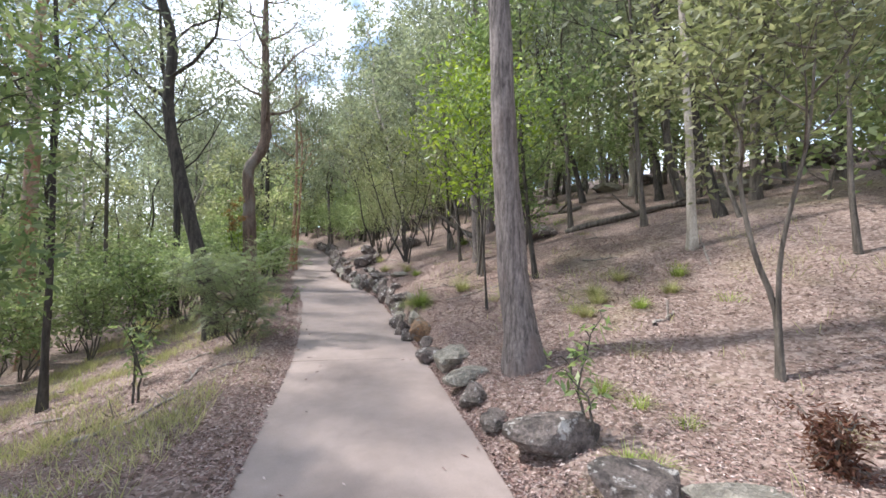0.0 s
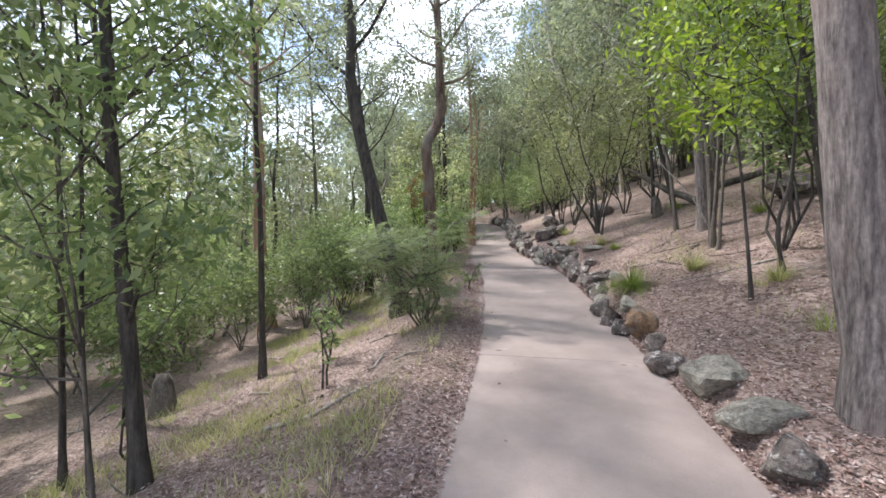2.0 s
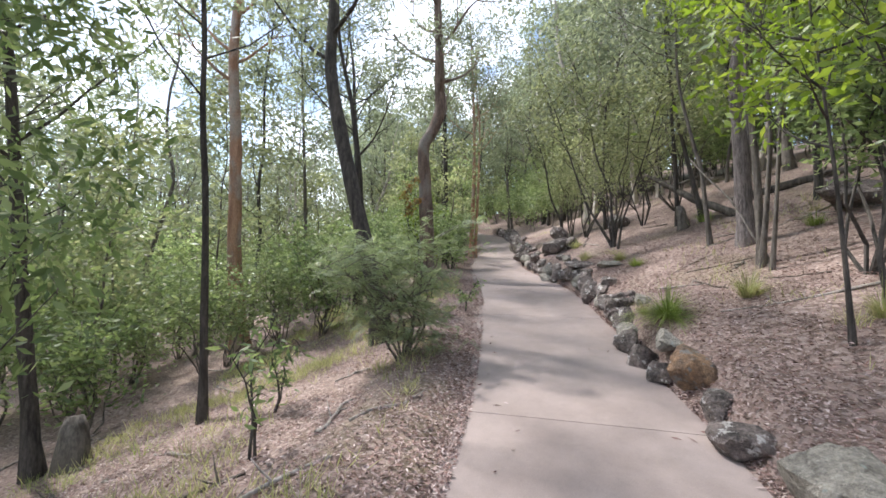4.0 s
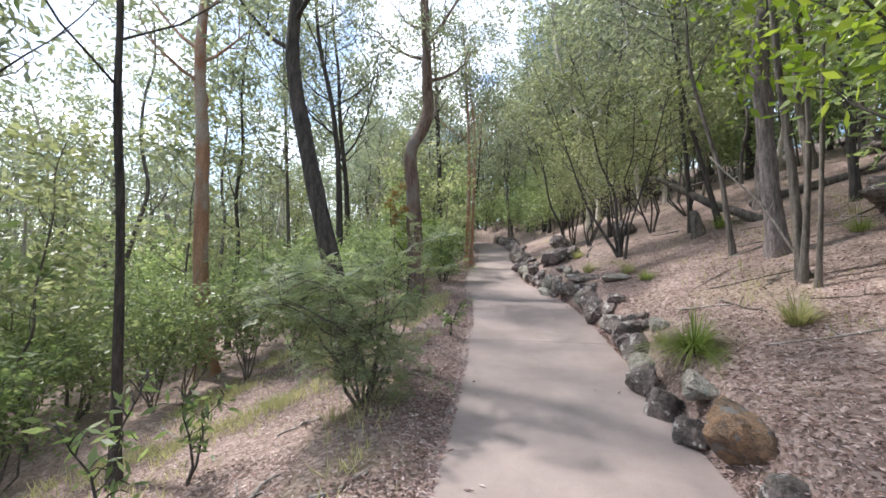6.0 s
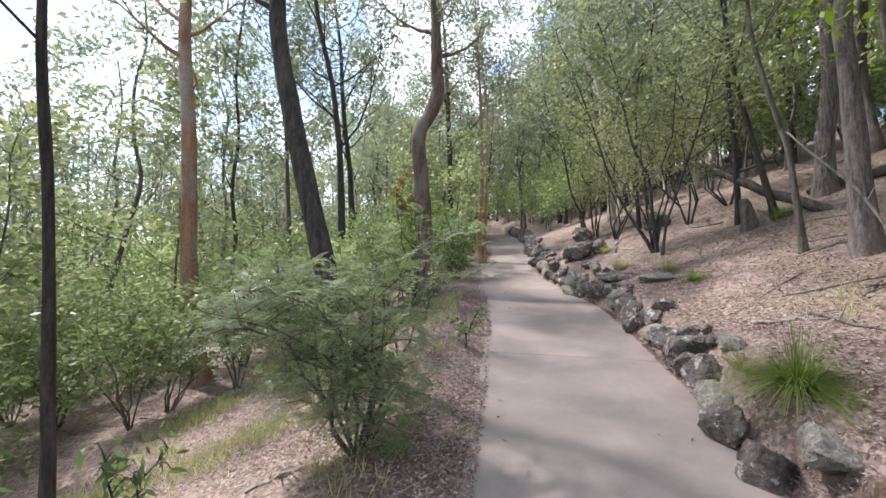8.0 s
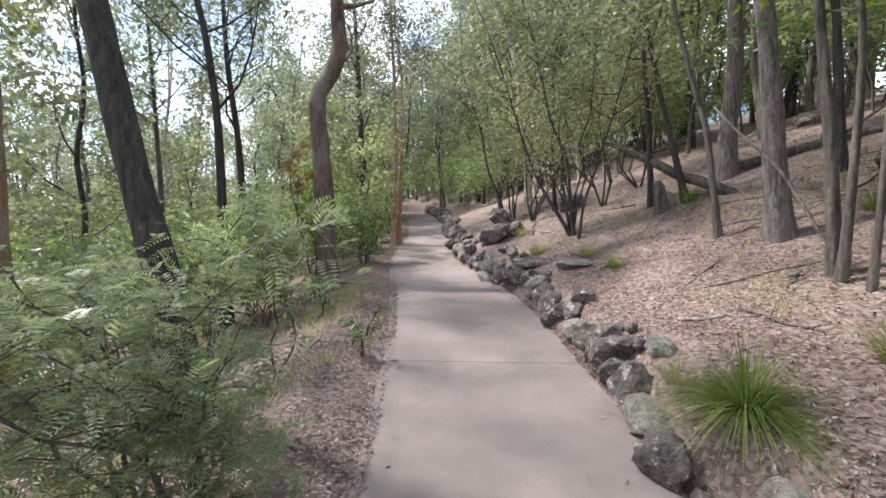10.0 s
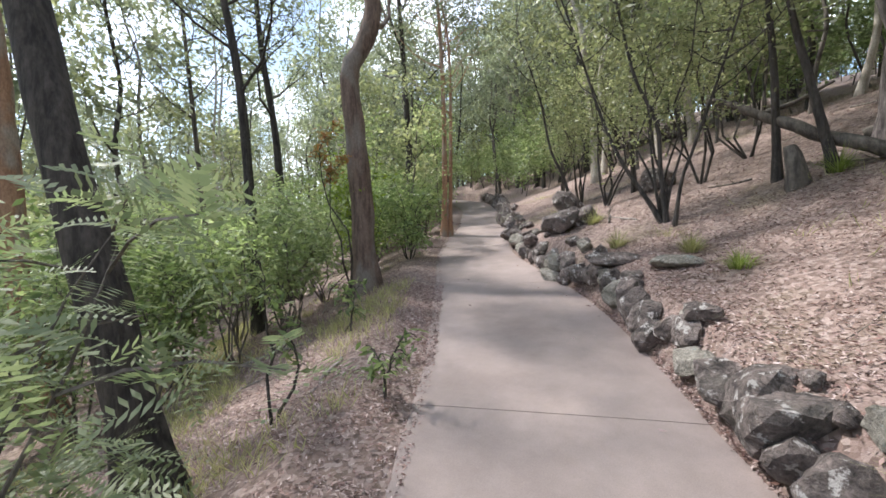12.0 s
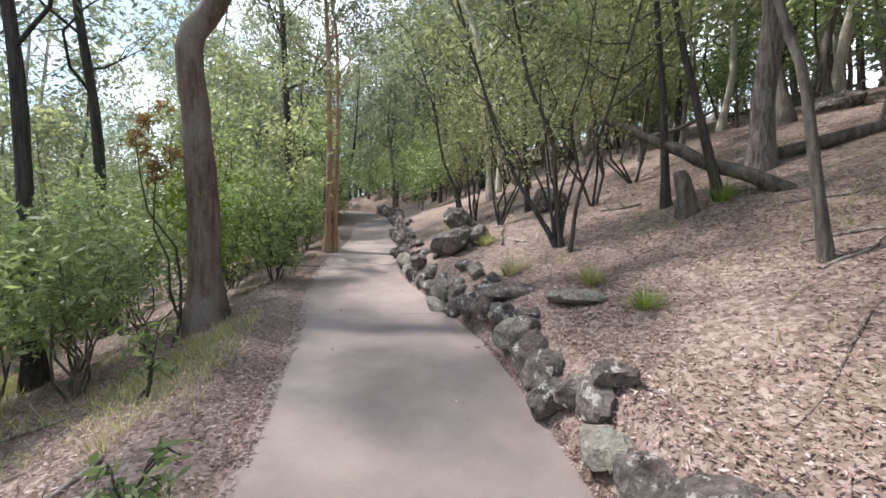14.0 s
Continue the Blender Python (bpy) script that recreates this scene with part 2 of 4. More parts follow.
def mesh_of(name, verts, faces, mats, smooth_shade=True, slots=None):
    me = bpy.data.meshes.new(name)
    me.from_pydata(verts, [], faces)
    for m in (mats if isinstance(mats, (list, tuple)) else [mats]):
        me.materials.append(m)
    if smooth_shade:
        me.polygons.foreach_set("use_smooth", [True] * len(me.polygons))
    if slots:
        me.polygons.foreach_set("material_index", slots)
    me.update()
    return me


def make_ground():
    ys = [-30 + 3 * i for i in range(7)] + [-10 + 0.22 * i for i in range(150)]
    y = ys[-1]
    step = 0.25
    while y < 70:
        y, step = y + step, step * 1.03
        ys.append(y)
    ys += [90, 130, 200, 400, 900]
    ys[0:0] = [-600, -200, -80]
    side, d, step = [0.0], 0.0, 0.05
    while d < 60:
        d, step = d + step, min(step * 1.045 + 0.002, 3.0)
        side.append(d)
    side += [90, 160, 400, 900]
    verts, faces = [], []
    for y in ys:
        yy = min(max(y, -12), 44)
        a, b = edge_left(yy) + 0.03, edge_right(yy) - 0.03
        row = [a - s for s in reversed(side)] + [a + (b - a) * k / 6 for k in range(1, 6)] + [b + s for s in side]
        for x in row:
            under = 0.03 if a - 0.001 <= x <= b + 0.001 else 0
            verts.append(SLOPE @ Vector((x, y, ground_z(x, y) - under)))
        w = len(row)
    for i in range(len(ys) - 1):
        for j in range(w - 1):
            q = i * w + j
            faces.append((q, q + 1, q + 1 + w, q + w))
    ob = new("ground", mesh_of("ground", verts, faces, SOIL))
    tagged(ob, "sloping forest floor of brown leaf litter and dry grass", "ground", kind="structure")
    return ob


def make_path():
    """The concrete, poured in slabs with thin joints between them."""
    root = new("path")
    tagged(root, "pale pinkish brown concrete footpath curving uphill", "path", kind="structure")
    joints = [-12, -8.6, -5.0, -1.4, 2.1, 5.7, 9.28, 12.85, 16.4, 20.0, 23.6, 27.2, 30.8, 34.4, 43.5]
    for a, b in zip(joints, joints[1:]):
        a, b = a + 0.004, b - 0.004
        n = max(8, int((b - a) / 0.18))
        verts, faces = [], []
        for i in range(n + 1):
            y = a + (b - a) * i / n
            l, r = edge_left(y), edge_right(y)
            l += 0.02 * noise.noise((0.5, y * 1.9, 1)) + 0.012 * noise.noise((0.5, y * 7, 4))
            r += 0.02 * noise.noise((9.5, y * 1.9, 1)) + 0.012 * noise.noise((9.5, y * 7, 4))
            sk = 0.16  # the joints run square to the path
            z = path_z(y)
            row = [(l, -0.12), (l, -0.012), (l + 0.012, 0)] + [(l + (r - l) * k / 6, 0.004) for k in range(1, 6)] + [(r - 0.012, 0), (r, -0.012), (r, -0.12)]
            mid = (l + r) / 2
            for x, dz in row:
                verts.append(SLOPE @ Vector((x, y + (x - mid) * sk, z + dz + 0.012)))
        w = len(row)
        for i in range(n):
            for j in range(w - 1):
                q = i * w + j
                faces.append((q, q + 1, q + 1 + w, q + w))
        faces += [tuple(range(w))[::-1], tuple(range(n * w, n * w + w))]
        slab = new("slab", mesh_of("slab", verts, faces, CONCRETE, False))
        slab.parent = root


make_ground()
make_path()

# ---- trees ----
# kind, bark, leaf, base, radius, height, stem offsets
TREES = [
    ('ironbark_tree', IRONBARK, GREENLEAF, (1.0, 4.35), 0.172, 11, [(-0.12, 0.03, 1.23), (-0.2, 0.04, 2.52), (-0.26, 0.05, 3.81), (-0.29, 0.06, 4.23)]),  # ironbark
    ('pale_gum_tree', PALEBARK, GUMLEAF, (4.27, 6.67), 0.072, 10, [(0.01, -0.0, 1.33), (-0.02, 0.01, 3.32), (-0.05, 0.03, 4.35)]),  # white_gum
    ('grey_gum_tree', GREYBARK, OLIVELEAF, (2.95, 3.31), 0.028, 3.6, [(-0.01, 0.01, 0.59), (-0.11, 0.09, 1.08), (-0.17, 0.14, 1.8)]),  # forked
    ('grey_gum_tree', GREYBARK, OLIVELEAF, (2.93, 3.27), 0.024, 3.4, [(-0.0, 0.0, 0.6), (0.03, -0.03, 1.12), (0.19, -0.16, 2.1)]),  # forked_b
    ('grey_gum_tree', GREYBARK, GUMLEAF, (4.63, 8.99), 0.062, 8, [(-0.08, 0.04, 1.55), (-0.15, 0.07, 3.96)]),  # far_r1
    ('grey_gum_tree', GREYBARK, GUMLEAF, (3.59, 10.86), 0.065, 7, [(-0.06, 0.02, 1.7), (-0.12, 0.04, 3.28)]),  # far_r2
    ('pale_gum_tree', PALEBARK, GUMLEAF, (6.45, 13.41), 0.109, 12, [(-0.01, 0.0, 2.5), (-0.06, 0.03, 6.49)]),  # far_r3
    ('grey_gum_tree', GREYBARK, GUMLEAF, (5.49, 5.15), 0.036, 7, [(-0.02, 0.02, 0.93), (-0.0, 0.0, 2.23)]),  # far_r4
    ('dark_bark_tree', DARKBARK, GREENLEAF, (1.83, 7.35), 0.045, 6, [(-0.09, 0.04, 0.83), (-0.16, 0.07, 1.62)]),  # shade_r1
    ('dark_bark_tree', DARKBARK, GREENLEAF, (1.28, 7.01), 0.021, 3.4, [(-0.06, 0.02, 0.51), (0.06, -0.02, 1.13)]),  # shade_r2
    ('dark_bark_tree', DARKBARK, LIMELEAF, (0.86, 6.54), 0.019, 3.2, [(-0.04, 0.01, 0.72), (-0.09, 0.03, 1.42)]),  # sap_r3
    ('grey_gum_tree', GREYBARK, LIMELEAF, (0.99, 9.39), 0.037, 5, [(0.07, -0.01, 1.02), (0.1, -0.02, 2.08)]),  # mid_r5
    ('dark_bark_tree', DARKBARK, GUMLEAF, (-5.48, 5.7), 0.051, 9, [(-0.01, -0.02, 1.16), (-0.03, -0.05, 2.74), (-0.06, -0.11, 3.84), (-0.06, -0.12, 4.69)]),  # thin
    ('orange_gum_tree', PINKBARK, GUMLEAF, (-9.39, 9.5), 0.187, 13, [(-0.12, -0.17, 2.18), (-0.16, -0.22, 5.07), (-0.22, -0.31, 6.97), (-0.21, -0.29, 8.28)]),  # pink
    ('dark_bark_tree', DARKBARK, GUMLEAF, (-4.3, 7.95), 0.145, 11, [(-0.2, -0.05, 1.0), (-0.46, -0.1, 2.0), (-0.86, -0.1, 3.4), (-1.12, -0.1, 4.6)]),  # dark
    ('kinked_gum_tree', BENDBARK, GUMLEAF, (-5.91, 12.82), 0.225, 11, [(-0.02, -0.02, 1.52), (-0.07, -0.05, 2.84), (-0.14, -0.1, 3.6), (-0.12, -0.09, 4.05), (0.1, 0.07, 4.5), (0.24, 0.16, 5.06), (0.22, 0.14, 5.56)]),  # bend
    ('orange_gum_tree', PINKBARK, GUMLEAF, (-6.49, 18.13), 0.093, 10, [(0.06, 0.02, 2.53), (0.05, 0.02, 5.06), (-0.06, -0.02, 7.59)]),  # twin_a
    ('orange_gum_tree', PINKBARK, GUMLEAF, (-6.38, 18.33), 0.068, 9, [(0.07, 0.03, 2.56), (0.1, 0.04, 4.26), (0.07, 0.03, 5.96)]),  # twin_b
    ('dark_bark_tree', DARKBARK, OLIVELEAF, (-0.97, 13.17), 0.033, 5, [(-0.07, 0.01, 0.73), (-0.12, 0.01, 1.4), (-0.41, 0.05, 2.13)]),  # multi_a
    ('dark_bark_tree', DARKBARK, OLIVELEAF, (-1.03, 13.21), 0.033, 4.2, [(-0.12, 0.01, 0.23), (-0.53, 0.06, 0.94), (-0.8, 0.09, 1.61)]),  # multi_b
    ('dark_bark_tree', DARKBARK, OLIVELEAF, (-0.89, 12.95), 0.025, 4, [(0.09, -0.01, 0.65), (0.2, -0.03, 0.98)]),  # multi_c
    ('dark_bark_tree', DARKBARK, OLIVELEAF, (-2.57, 16.45), 0.04, 4.5, [(-0.16, -0.01, 0.75), (-0.44, -0.04, 1.39)]),  # slim_l1
    ('dark_bark_tree', DARKBARK, GUMLEAF, (-1.28, 15.78), 0.05, 6, [(-0.06, 0.0, 1.28), (-0.06, 0.0, 2.34)]),  # slim_l2
    ('ironbark_tree', IRONBARK, GUMLEAF, (1.09, 10.63), 0.116, 10, [(-0.06, 0.02, 1.19), (-0.12, 0.05, 2.32), (-0.15, 0.06, 2.86)]),  # hill_a
    ('grey_gum_tree', GREYBARK, GUMLEAF, (1.03, 9.55), 0.052, 8, [(-0.03, 0.02, 1.04), (-0.09, 0.05, 1.99), (-0.13, 0.06, 2.53)]),  # hill_b
    ('dark_bark_tree', DARKBARK, GUMLEAF, (2.62, 12.42), 0.064, 9, [(-0.04, 0.02, 1.32), (-0.1, 0.05, 2.57)]),  # hill_c
    ('grey_gum_tree', GREYBARK, LIMELEAF, (1.04, 9.13), 0.026, 5.5, [(0.04, -0.02, 0.71), (0.07, -0.04, 1.61)]),  # hill_e
    ('dark_bark_tree', DARKBARK, GUMLEAF, (0.83, 13.06), 0.054, 5, [(-0.2, 0.05, 1.0), (-0.37, 0.1, 1.83)]),  # hill_f
    ('dark_bark_tree', DARKBARK, GUMLEAF, (0.39, 13.49), 0.051, 7, [(-0.04, 0.01, 1.32), (-0.13, 0.03, 2.7)]),  # hill_g
    ('ironbark_tree', IRONBARK, GUMLEAF, (1.77, 14.02), 0.142, 11, [(0.02, -0.01, 0.88), (0.08, -0.04, 1.78), (0.1, -0.05, 2.22)]),  # far_gum
    ('grey_gum_tree', GREYBARK, GUMLEAF, (0.65, 11.07), 0.04, 6.5, [(-0.06, 0.04, 0.73), (-0.12, 0.08, 1.38), (-0.21, 0.14, 1.79)]),  # slope_t
    ('grey_gum_tree', GREYBARK, GUMLEAF, (-10.91, 13.49), 0.078, 11, [(-0.2, -0.19, 5.93), (-0.36, -0.36, 10.65)]),  # back_l1
    ('dark_bark_tree', DARKBARK, GUMLEAF, (-7.56, 11.81), 0.104, 9.5, [(-0.09, -0.07, 3.95), (-0.24, -0.19, 5.68), (-0.53, -0.42, 7.4)]),  # back_l2
    ('dark_bark_tree', DARKBARK, GUMLEAF, (-9.05, 14.13), 0.113, 10, [(-0.12, -0.1, 4.05), (-0.29, -0.24, 5.99), (-0.37, -0.31, 7.93)]),  # back_l3
    ('dark_bark_tree', DARKBARK, GUMLEAF, (-7.75, 18.5), 0.132, 11, [(-0.13, -0.06, 5.13), (-0.31, -0.15, 9.17)]),  # back_m
    ('dark_bark_tree', DARKBARK, GREENLEAF, (-3.88, 3.04), 0.06, 7.5, [(-0.04, -0.07, 1.11), (-0.11, -0.16, 2.54), (-0.15, -0.22, 3.93)]),  # near_l1
    ('dark_bark_tree', DARKBARK, GUMLEAF, (-6.95, 4.68), 0.084, 8, [(-0.1, -0.17, 2.41), (-0.19, -0.3, 4.51), (-0.26, -0.43, 6.15)]),  # near_l2
    ('dark_bark_tree', DARKBARK, GREENLEAF, (-4.61, 3.05), 0.022, 5.2, [(-0.05, -0.05, 1.3), (0.03, -0.1, 2.6)]),
    ('dark_bark_tree', DARKBARK, GREENLEAF, (-5.3, 3.15), 0.03, 6, [(0.06, -0.05, 1.4), (0.1, -0.1, 3.0)]),
    ('grey_gum_tree', GREYBARK, GREENLEAF, (-3.96, 2.76), 0.016, 4.2, [(-0.05, -0.08, 1.4), (-0.1, -0.17, 2.33)]),  # near_l3
]


class Buf:
    """Collects the vertices and faces of one mesh."""
    def __init__(self):
        self.v, self.f = [], []

    def tube(self, pts, radii, sides=8, rough=0.0, cap=True):
        start = len(self.v)
        n = len(pts)
        for i, (p, r) in enumerate(zip(pts, radii)):
            d = (pts[min(i + 1, n - 1)] - pts[max(i - 1, 0)]).normalized()
            a = d.cross(Vector((0.31, 0.95, 0.05))).normalized()
            b = d.cross(a)
            for k in range(sides):
                w = 2 * math.pi * k / sides
                rr = r * (1 + rough * noise.noise((p.x * 3 + math.cos(w) * 1.3, p.y * 3 + math.sin(w) * 1.3, p.z * 1.7)))
                self.v.append(p + a * (rr * math.cos(w)) + b * (rr * math.sin(w)))
        for i in range(n - 1):
            for k in range(sides):
                q, k2 = start + i * sides, (k + 1) % sides
                self.f.append((q + k, q + k2, q + sides + k2, q + sides + k))
        if cap:
            self.f.append(tuple(range(start + (n - 1) * sides, start + n * sides)))

    def leaf(self, p, d, length, width, rng):
        """One leaf: a pointed blade, folded along its middle."""
        side = d.cross(Vector((rng.gauss(0, 1), rng.gauss(0, 1), rng.gauss(0, 1)))).normalized()
        q = len(self.v)
        mid = p + d * (length * 0.45)
        self.v += [p, mid + side * (width / 2), p + d * length, mid - side * (width / 2)]
        self.f.append((q, q + 1, q + 2, q + 3))

    def frond(self, p, d, length, rng):
        """A feathery leaf: a row of small leaflets on either side of its rib."""
        side = d.cross(Vector((rng.gauss(0, 0.4), rng.gauss(0, 0.4), 1))).normalized()
        for k in range(8):
            u = 0.12 + 0.88 * k / 7
            base = p + d * (length * u) - Vector((0, 0, 0.3 * length * u * u))
            reach = length * 0.36 * (1 - 0.5 * u)
            for s in (-1, 1):
                w = (side * s + d * 0.55).normalized()
                q, mid = len(self.v), base + w * (reach * 0.5)
                self.v += [base, mid + d * (length * 0.04), base + w * reach, mid - d * (length * 0.04)]
                self.f.append((q, q + 1, q + 2, q + 3))

    def clump(self, centre, spread, count, length, width, rng, droop=0.5):
        for _ in range(count):
            p = centre + Vector((rng.gauss(0, spread), rng.gauss(0, spread), rng.gauss(0, spread * 0.7)))
            d = Vector((rng.gauss(0, 1), rng.gauss(0, 1), rng.gauss(0, 0.6) - droop)).normalized()
            k = rng.uniform(0.6, 1.35)
            self.leaf(p, d, length * k, width * k, rng)


def curve_points(ctrl, n):
    """n points on a smooth curve through the control points."""
    ts = [0.0]
    for a, b in zip(ctrl, ctrl[1:]):
        ts.append(ts[-1] + max((b - a).length, 1e-4))
    out = []
    for i in range(n):
        t = ts[-1] * i / (n - 1)
        out.append(Vector([spline(t, ts, [c[k] for c in ctrl]) for k in range(3)]))
    return out


def limb(wood, leaves, start, way, length, radius, rng, look_, level=0):
    """A limb that forks into twigs and ends in leaves."""
    side = Vector((rng.gauss(0, 1), rng.gauss(0, 1), 0)) * 0.28
    ctrl = [start, start + way * (length * 0.35) + side * length * 0.3, start + (way + Vector((0, 0, 0.18)) + side * 0.5) * (length * 0.7),
            start + (way + Vector((0, 0, 0.3)) - side * 0.3) * length]
    pts = curve_points(ctrl, 5 if level == 0 else 4 if level == 1 else 3)
    n = len(pts)
    if level < look_.get("twigs", 3):
        wood.tube(pts, [radius * (1 - 0.8 * i / (n - 1)) for i in range(n)], 5 if level == 0 else 3)
    if level < look_["levels"]:
        for k in range(look_["forks"]):
            u = 0.3 + 0.7 * (k + rng.random()) / look_["forks"]
            i = min(int(u * (n - 1)), n - 2)
            p = pts[i].lerp(pts[i + 1], u * (n - 1) - i)
            w = (way + Vector((rng.gauss(0, 0.75), rng.gauss(0, 0.75), rng.gauss(0.15, 0.45)))).normalized()
            limb(wood, leaves, p, w, length * rng.uniform(0.35, 0.6), radius * 0.45, rng, look_, level + 1)
    if level >= look_["levels"] or level == look_["levels"] - 1:
        leaves.clump(pts[-1], look_["spread"], look_["leaves"], look_["length"], look_["width"], rng, look_["droop"])


GUM = dict(levels=2, forks=3, spread=0.22, leaves=22, length=0.15, width=0.045, droop=0.6)
YOUNG = dict(levels=1, forks=4, spread=0.22, leaves=18, length=0.15, width=0.04, droop=0.6)


def grow(wood, leaves, ctrl, r0, rng, look_, limbs, low, reach, sides=10, flare=0.5, rough=0.18):
    """A stem along the control points, with limbs from the share `low` of its height upwards."""
    n = max(8, int(len(ctrl) * 3.5))
    pts = curve_points(ctrl, n)
    top = pts[-1].z - pts[0].z
    rad = [r0 * (1 - 0.72 * i / (n - 1)) * (1 + flare * math.exp(-max(0, p.z - pts[0].z) / 0.28)) for i, p in enumerate(pts)]
    pts.insert(0, pts[0] - Vector((0, 0, 0.35)))
    rad.insert(0, rad[0] * 1.05)
    wood.tube(pts, rad, sides, rough)
    turn = rng.random() * 6.28
    for k in range(limbs):
        u = low + (1 - low) * (k + rng.random()) / limbs
        h = pts[1].z + u * top
        i = min(max(sum(1 for p in pts if p.z <= h) - 1, 1), n - 1)
        seg = pts[i + 1].z - pts[i].z
        p = pts[i].lerp(pts[i + 1], min(max((h - pts[i].z) / seg, 0), 1)) if seg > 1e-4 else pts[i]
        turn += 2.4 + rng.gauss(0, 0.5)
        w = Vector((math.cos(turn), math.sin(turn), rng.uniform(0.25, 0.95))).normalized()
        limb(wood, leaves, p, w, reach * rng.uniform(0.6, 1.2) * (1.15 - 0.55 * u), max(rad[i] * 0.42, 0.012), rng, look_)


def tree_thing(kind, label, bark_mat, leaf_mat, ctrl, r0, seed, look_, limbs, low, reach, group="", sides=10, flare=0.5, extra=None, cat="tree"):
    rng = random.Random(seed)
    wood, leaves = Buf(), Buf()
    grow(wood, leaves, ctrl, r0, rng, look_, limbs, low, reach, sides, flare)
    if extra:
        extra(wood, leaves, rng)
    root = new(kind)
    tagged(root, label, cat, group)
    trunk = new("trunk", mesh_of("trunk", wood.v, wood.f, bark_mat))
    trunk.parent = root
    crown = new("foliage", mesh_of("foliage", leaves.v, leaves.f, leaf_mat, False))
    crown.parent = root
    tagged(crown, kind="stuff")
    return root


LABELS = {"ironbark_tree": "tall gum with grey fissured bark beside the path", "pale_gum_tree": "slender gum with pale smooth bark on the slope",
          "grey_gum_tree": "slim gum with mid-grey bark on leaf litter", "dark_bark_tree": "slim tree with dark rough bark and sparse leaves",
          "orange_gum_tree": "tall gum with smooth orange-brown bark by the path", "kinked_gum_tree": "brown gum with a kinked trunk beside the path"}


def stem_controls(offsets, height, seed):
    """Stem points from the ground up; above the given ones the stem goes on, wavering."""
    rng = random.Random(seed)
    c = [Vector((0, 0, 0))] + [Vector(o) for o in offsets]
    d = (c[-1] - c[-2]).normalized() if len(c) > 1 else Vector((0, 0, 1))
    d = (d + Vector((0, 0, 0.6))).normalized()
    while c[-1].z < height - 0.3:
        c.append(c[-1] + d * min(1.4, height - c[-1].z + 0.1) + Vector((rng.gauss(0, 0.1), rng.gauss(0, 0.1), 0)))
    return c


for number, (kind, bk, lf, (bx, by), r0, height, offsets) in enumerate(TREES):
    small = height < 5.6
    leafy = by < 3.2 and bx < -3
    lk = dict(YOUNG if small else GUM)
    low = 0.12 if leafy else 0.45 if small else 0.42
    if lf is LIMELEAF or (lf is GREENLEAF and small):
        lk = dict(levels=1, forks=5, spread=0.26, leaves=26, length=0.11, width=0.042, droop=0.4)
    if lf is OLIVELEAF and by < 4:
        lk = dict(levels=1, forks=6, spread=0.2, leaves=44, length=0.09, width=0.034, droop=0.2)
    if leafy:
        lk = dict(levels=2, forks=3, spread=0.17, leaves=24, length=0.10, width=0.034, droop=0.7)
    t = tree_thing(kind, LABELS[kind], bk, lf, stem_controls(offsets, height, number), r0, 100 + number, lk,
                   12 if leafy else 10 if small else 13, low, 1.1 if leafy else 1.05 if small else 2.1, sides=14 if r0 > 0.1 else 8, group="forest trees")
    t.location = on_ground(bx, by)


# ---- the forest around: a few grown kinds, each planted many times ----
def stock(count, kind, label, bark_mat, leaf_mat, height, r0, seed, look_, limbs, low, reach):
    out = []
    for i in range(count):
        rng = random.Random(seed + i)
        c = [Vector((0, 0, 0))]
        lean = Vector((rng.gauss(0, 0.07), rng.gauss(0, 0.07), 1))
        h = height * rng.uniform(0.85, 1.15)
        while c[-1].z < h:
            c.append(c[-1] + lean * (h / 7) + Vector((rng.gauss(0, 0.02 * h), rng.gauss(0, 0.02 * h), 0)))
        out.append(tree_thing(kind, label, bark_mat, leaf_mat, c, r0 * rng.uniform(0.8, 1.2), seed + i, look_, limbs, low, reach, "forest trees", 7, 0.4))
    return out


FAR_GUM = dict(levels=2, forks=2, spread=0.30, leaves=26, length=0.23, width=0.085, droop=0.5, twigs=2)
FAR_BUSH = dict(levels=1, forks=4, spread=0.26, leaves=26, length=0.15, width=0.075, droop=0.1, twigs=1)
tall = (stock(3, "grey_gum_tree", "tall slim gum with grey bark in the forest", GREYBARK, GUMLEAF, 11, 0.10, 500, FAR_GUM, 12, 0.3, 2.3)
        + stock(2, "dark_bark_tree", "tall dark-stemmed tree in the forest", DARKBARK, GUMLEAF, 10, 0.09, 520, FAR_GUM, 12, 0.25, 2.2)
        + stock(2, "pale_gum_tree", "tall gum with pale bark in the forest", PALEBARK, GUMLEAF, 12, 0.10, 540, FAR_GUM, 11, 0.35, 2.3))
slim = (stock(2, "young_gum_tree", "young slim gum with olive leaves", GREYBARK, OLIVELEAF, 5, 0.035, 560, FAR_BUSH, 9, 0.25, 1.1)
        + stock(2, "young_green_tree", "young green-leaved tree of the understorey", GREYBARK, YOUNGLEAF, 4, 0.03, 580, FAR_BUSH, 9, 0.2, 1.1))
shrub = stock(3, "understorey_bush", "leafy green bush of the forest understorey", GREYBARK, YOUNGLEAF, 2.2, 0.02, 600, FAR_BUSH, 9, 0.08, 0.85)


def plant(pool, places, seed):
    rng = random.Random(seed)
    for i, (x, y) in enumerate(places):
        src = pool[i % len(pool)]
        p = on_ground(x, y)
        s = rng.uniform(0.8, 1.2)
        m = Matrix.Translation(p) @ pose(0, 0, 0, 0, 0, rng.uniform(0, 360)) @ Matrix.Scale(s, 4)
        if i < len(pool):
            src.matrix_basis = m
        else:
            copy = copy_thing(src, m)
            copy.scale = (s, s, s)


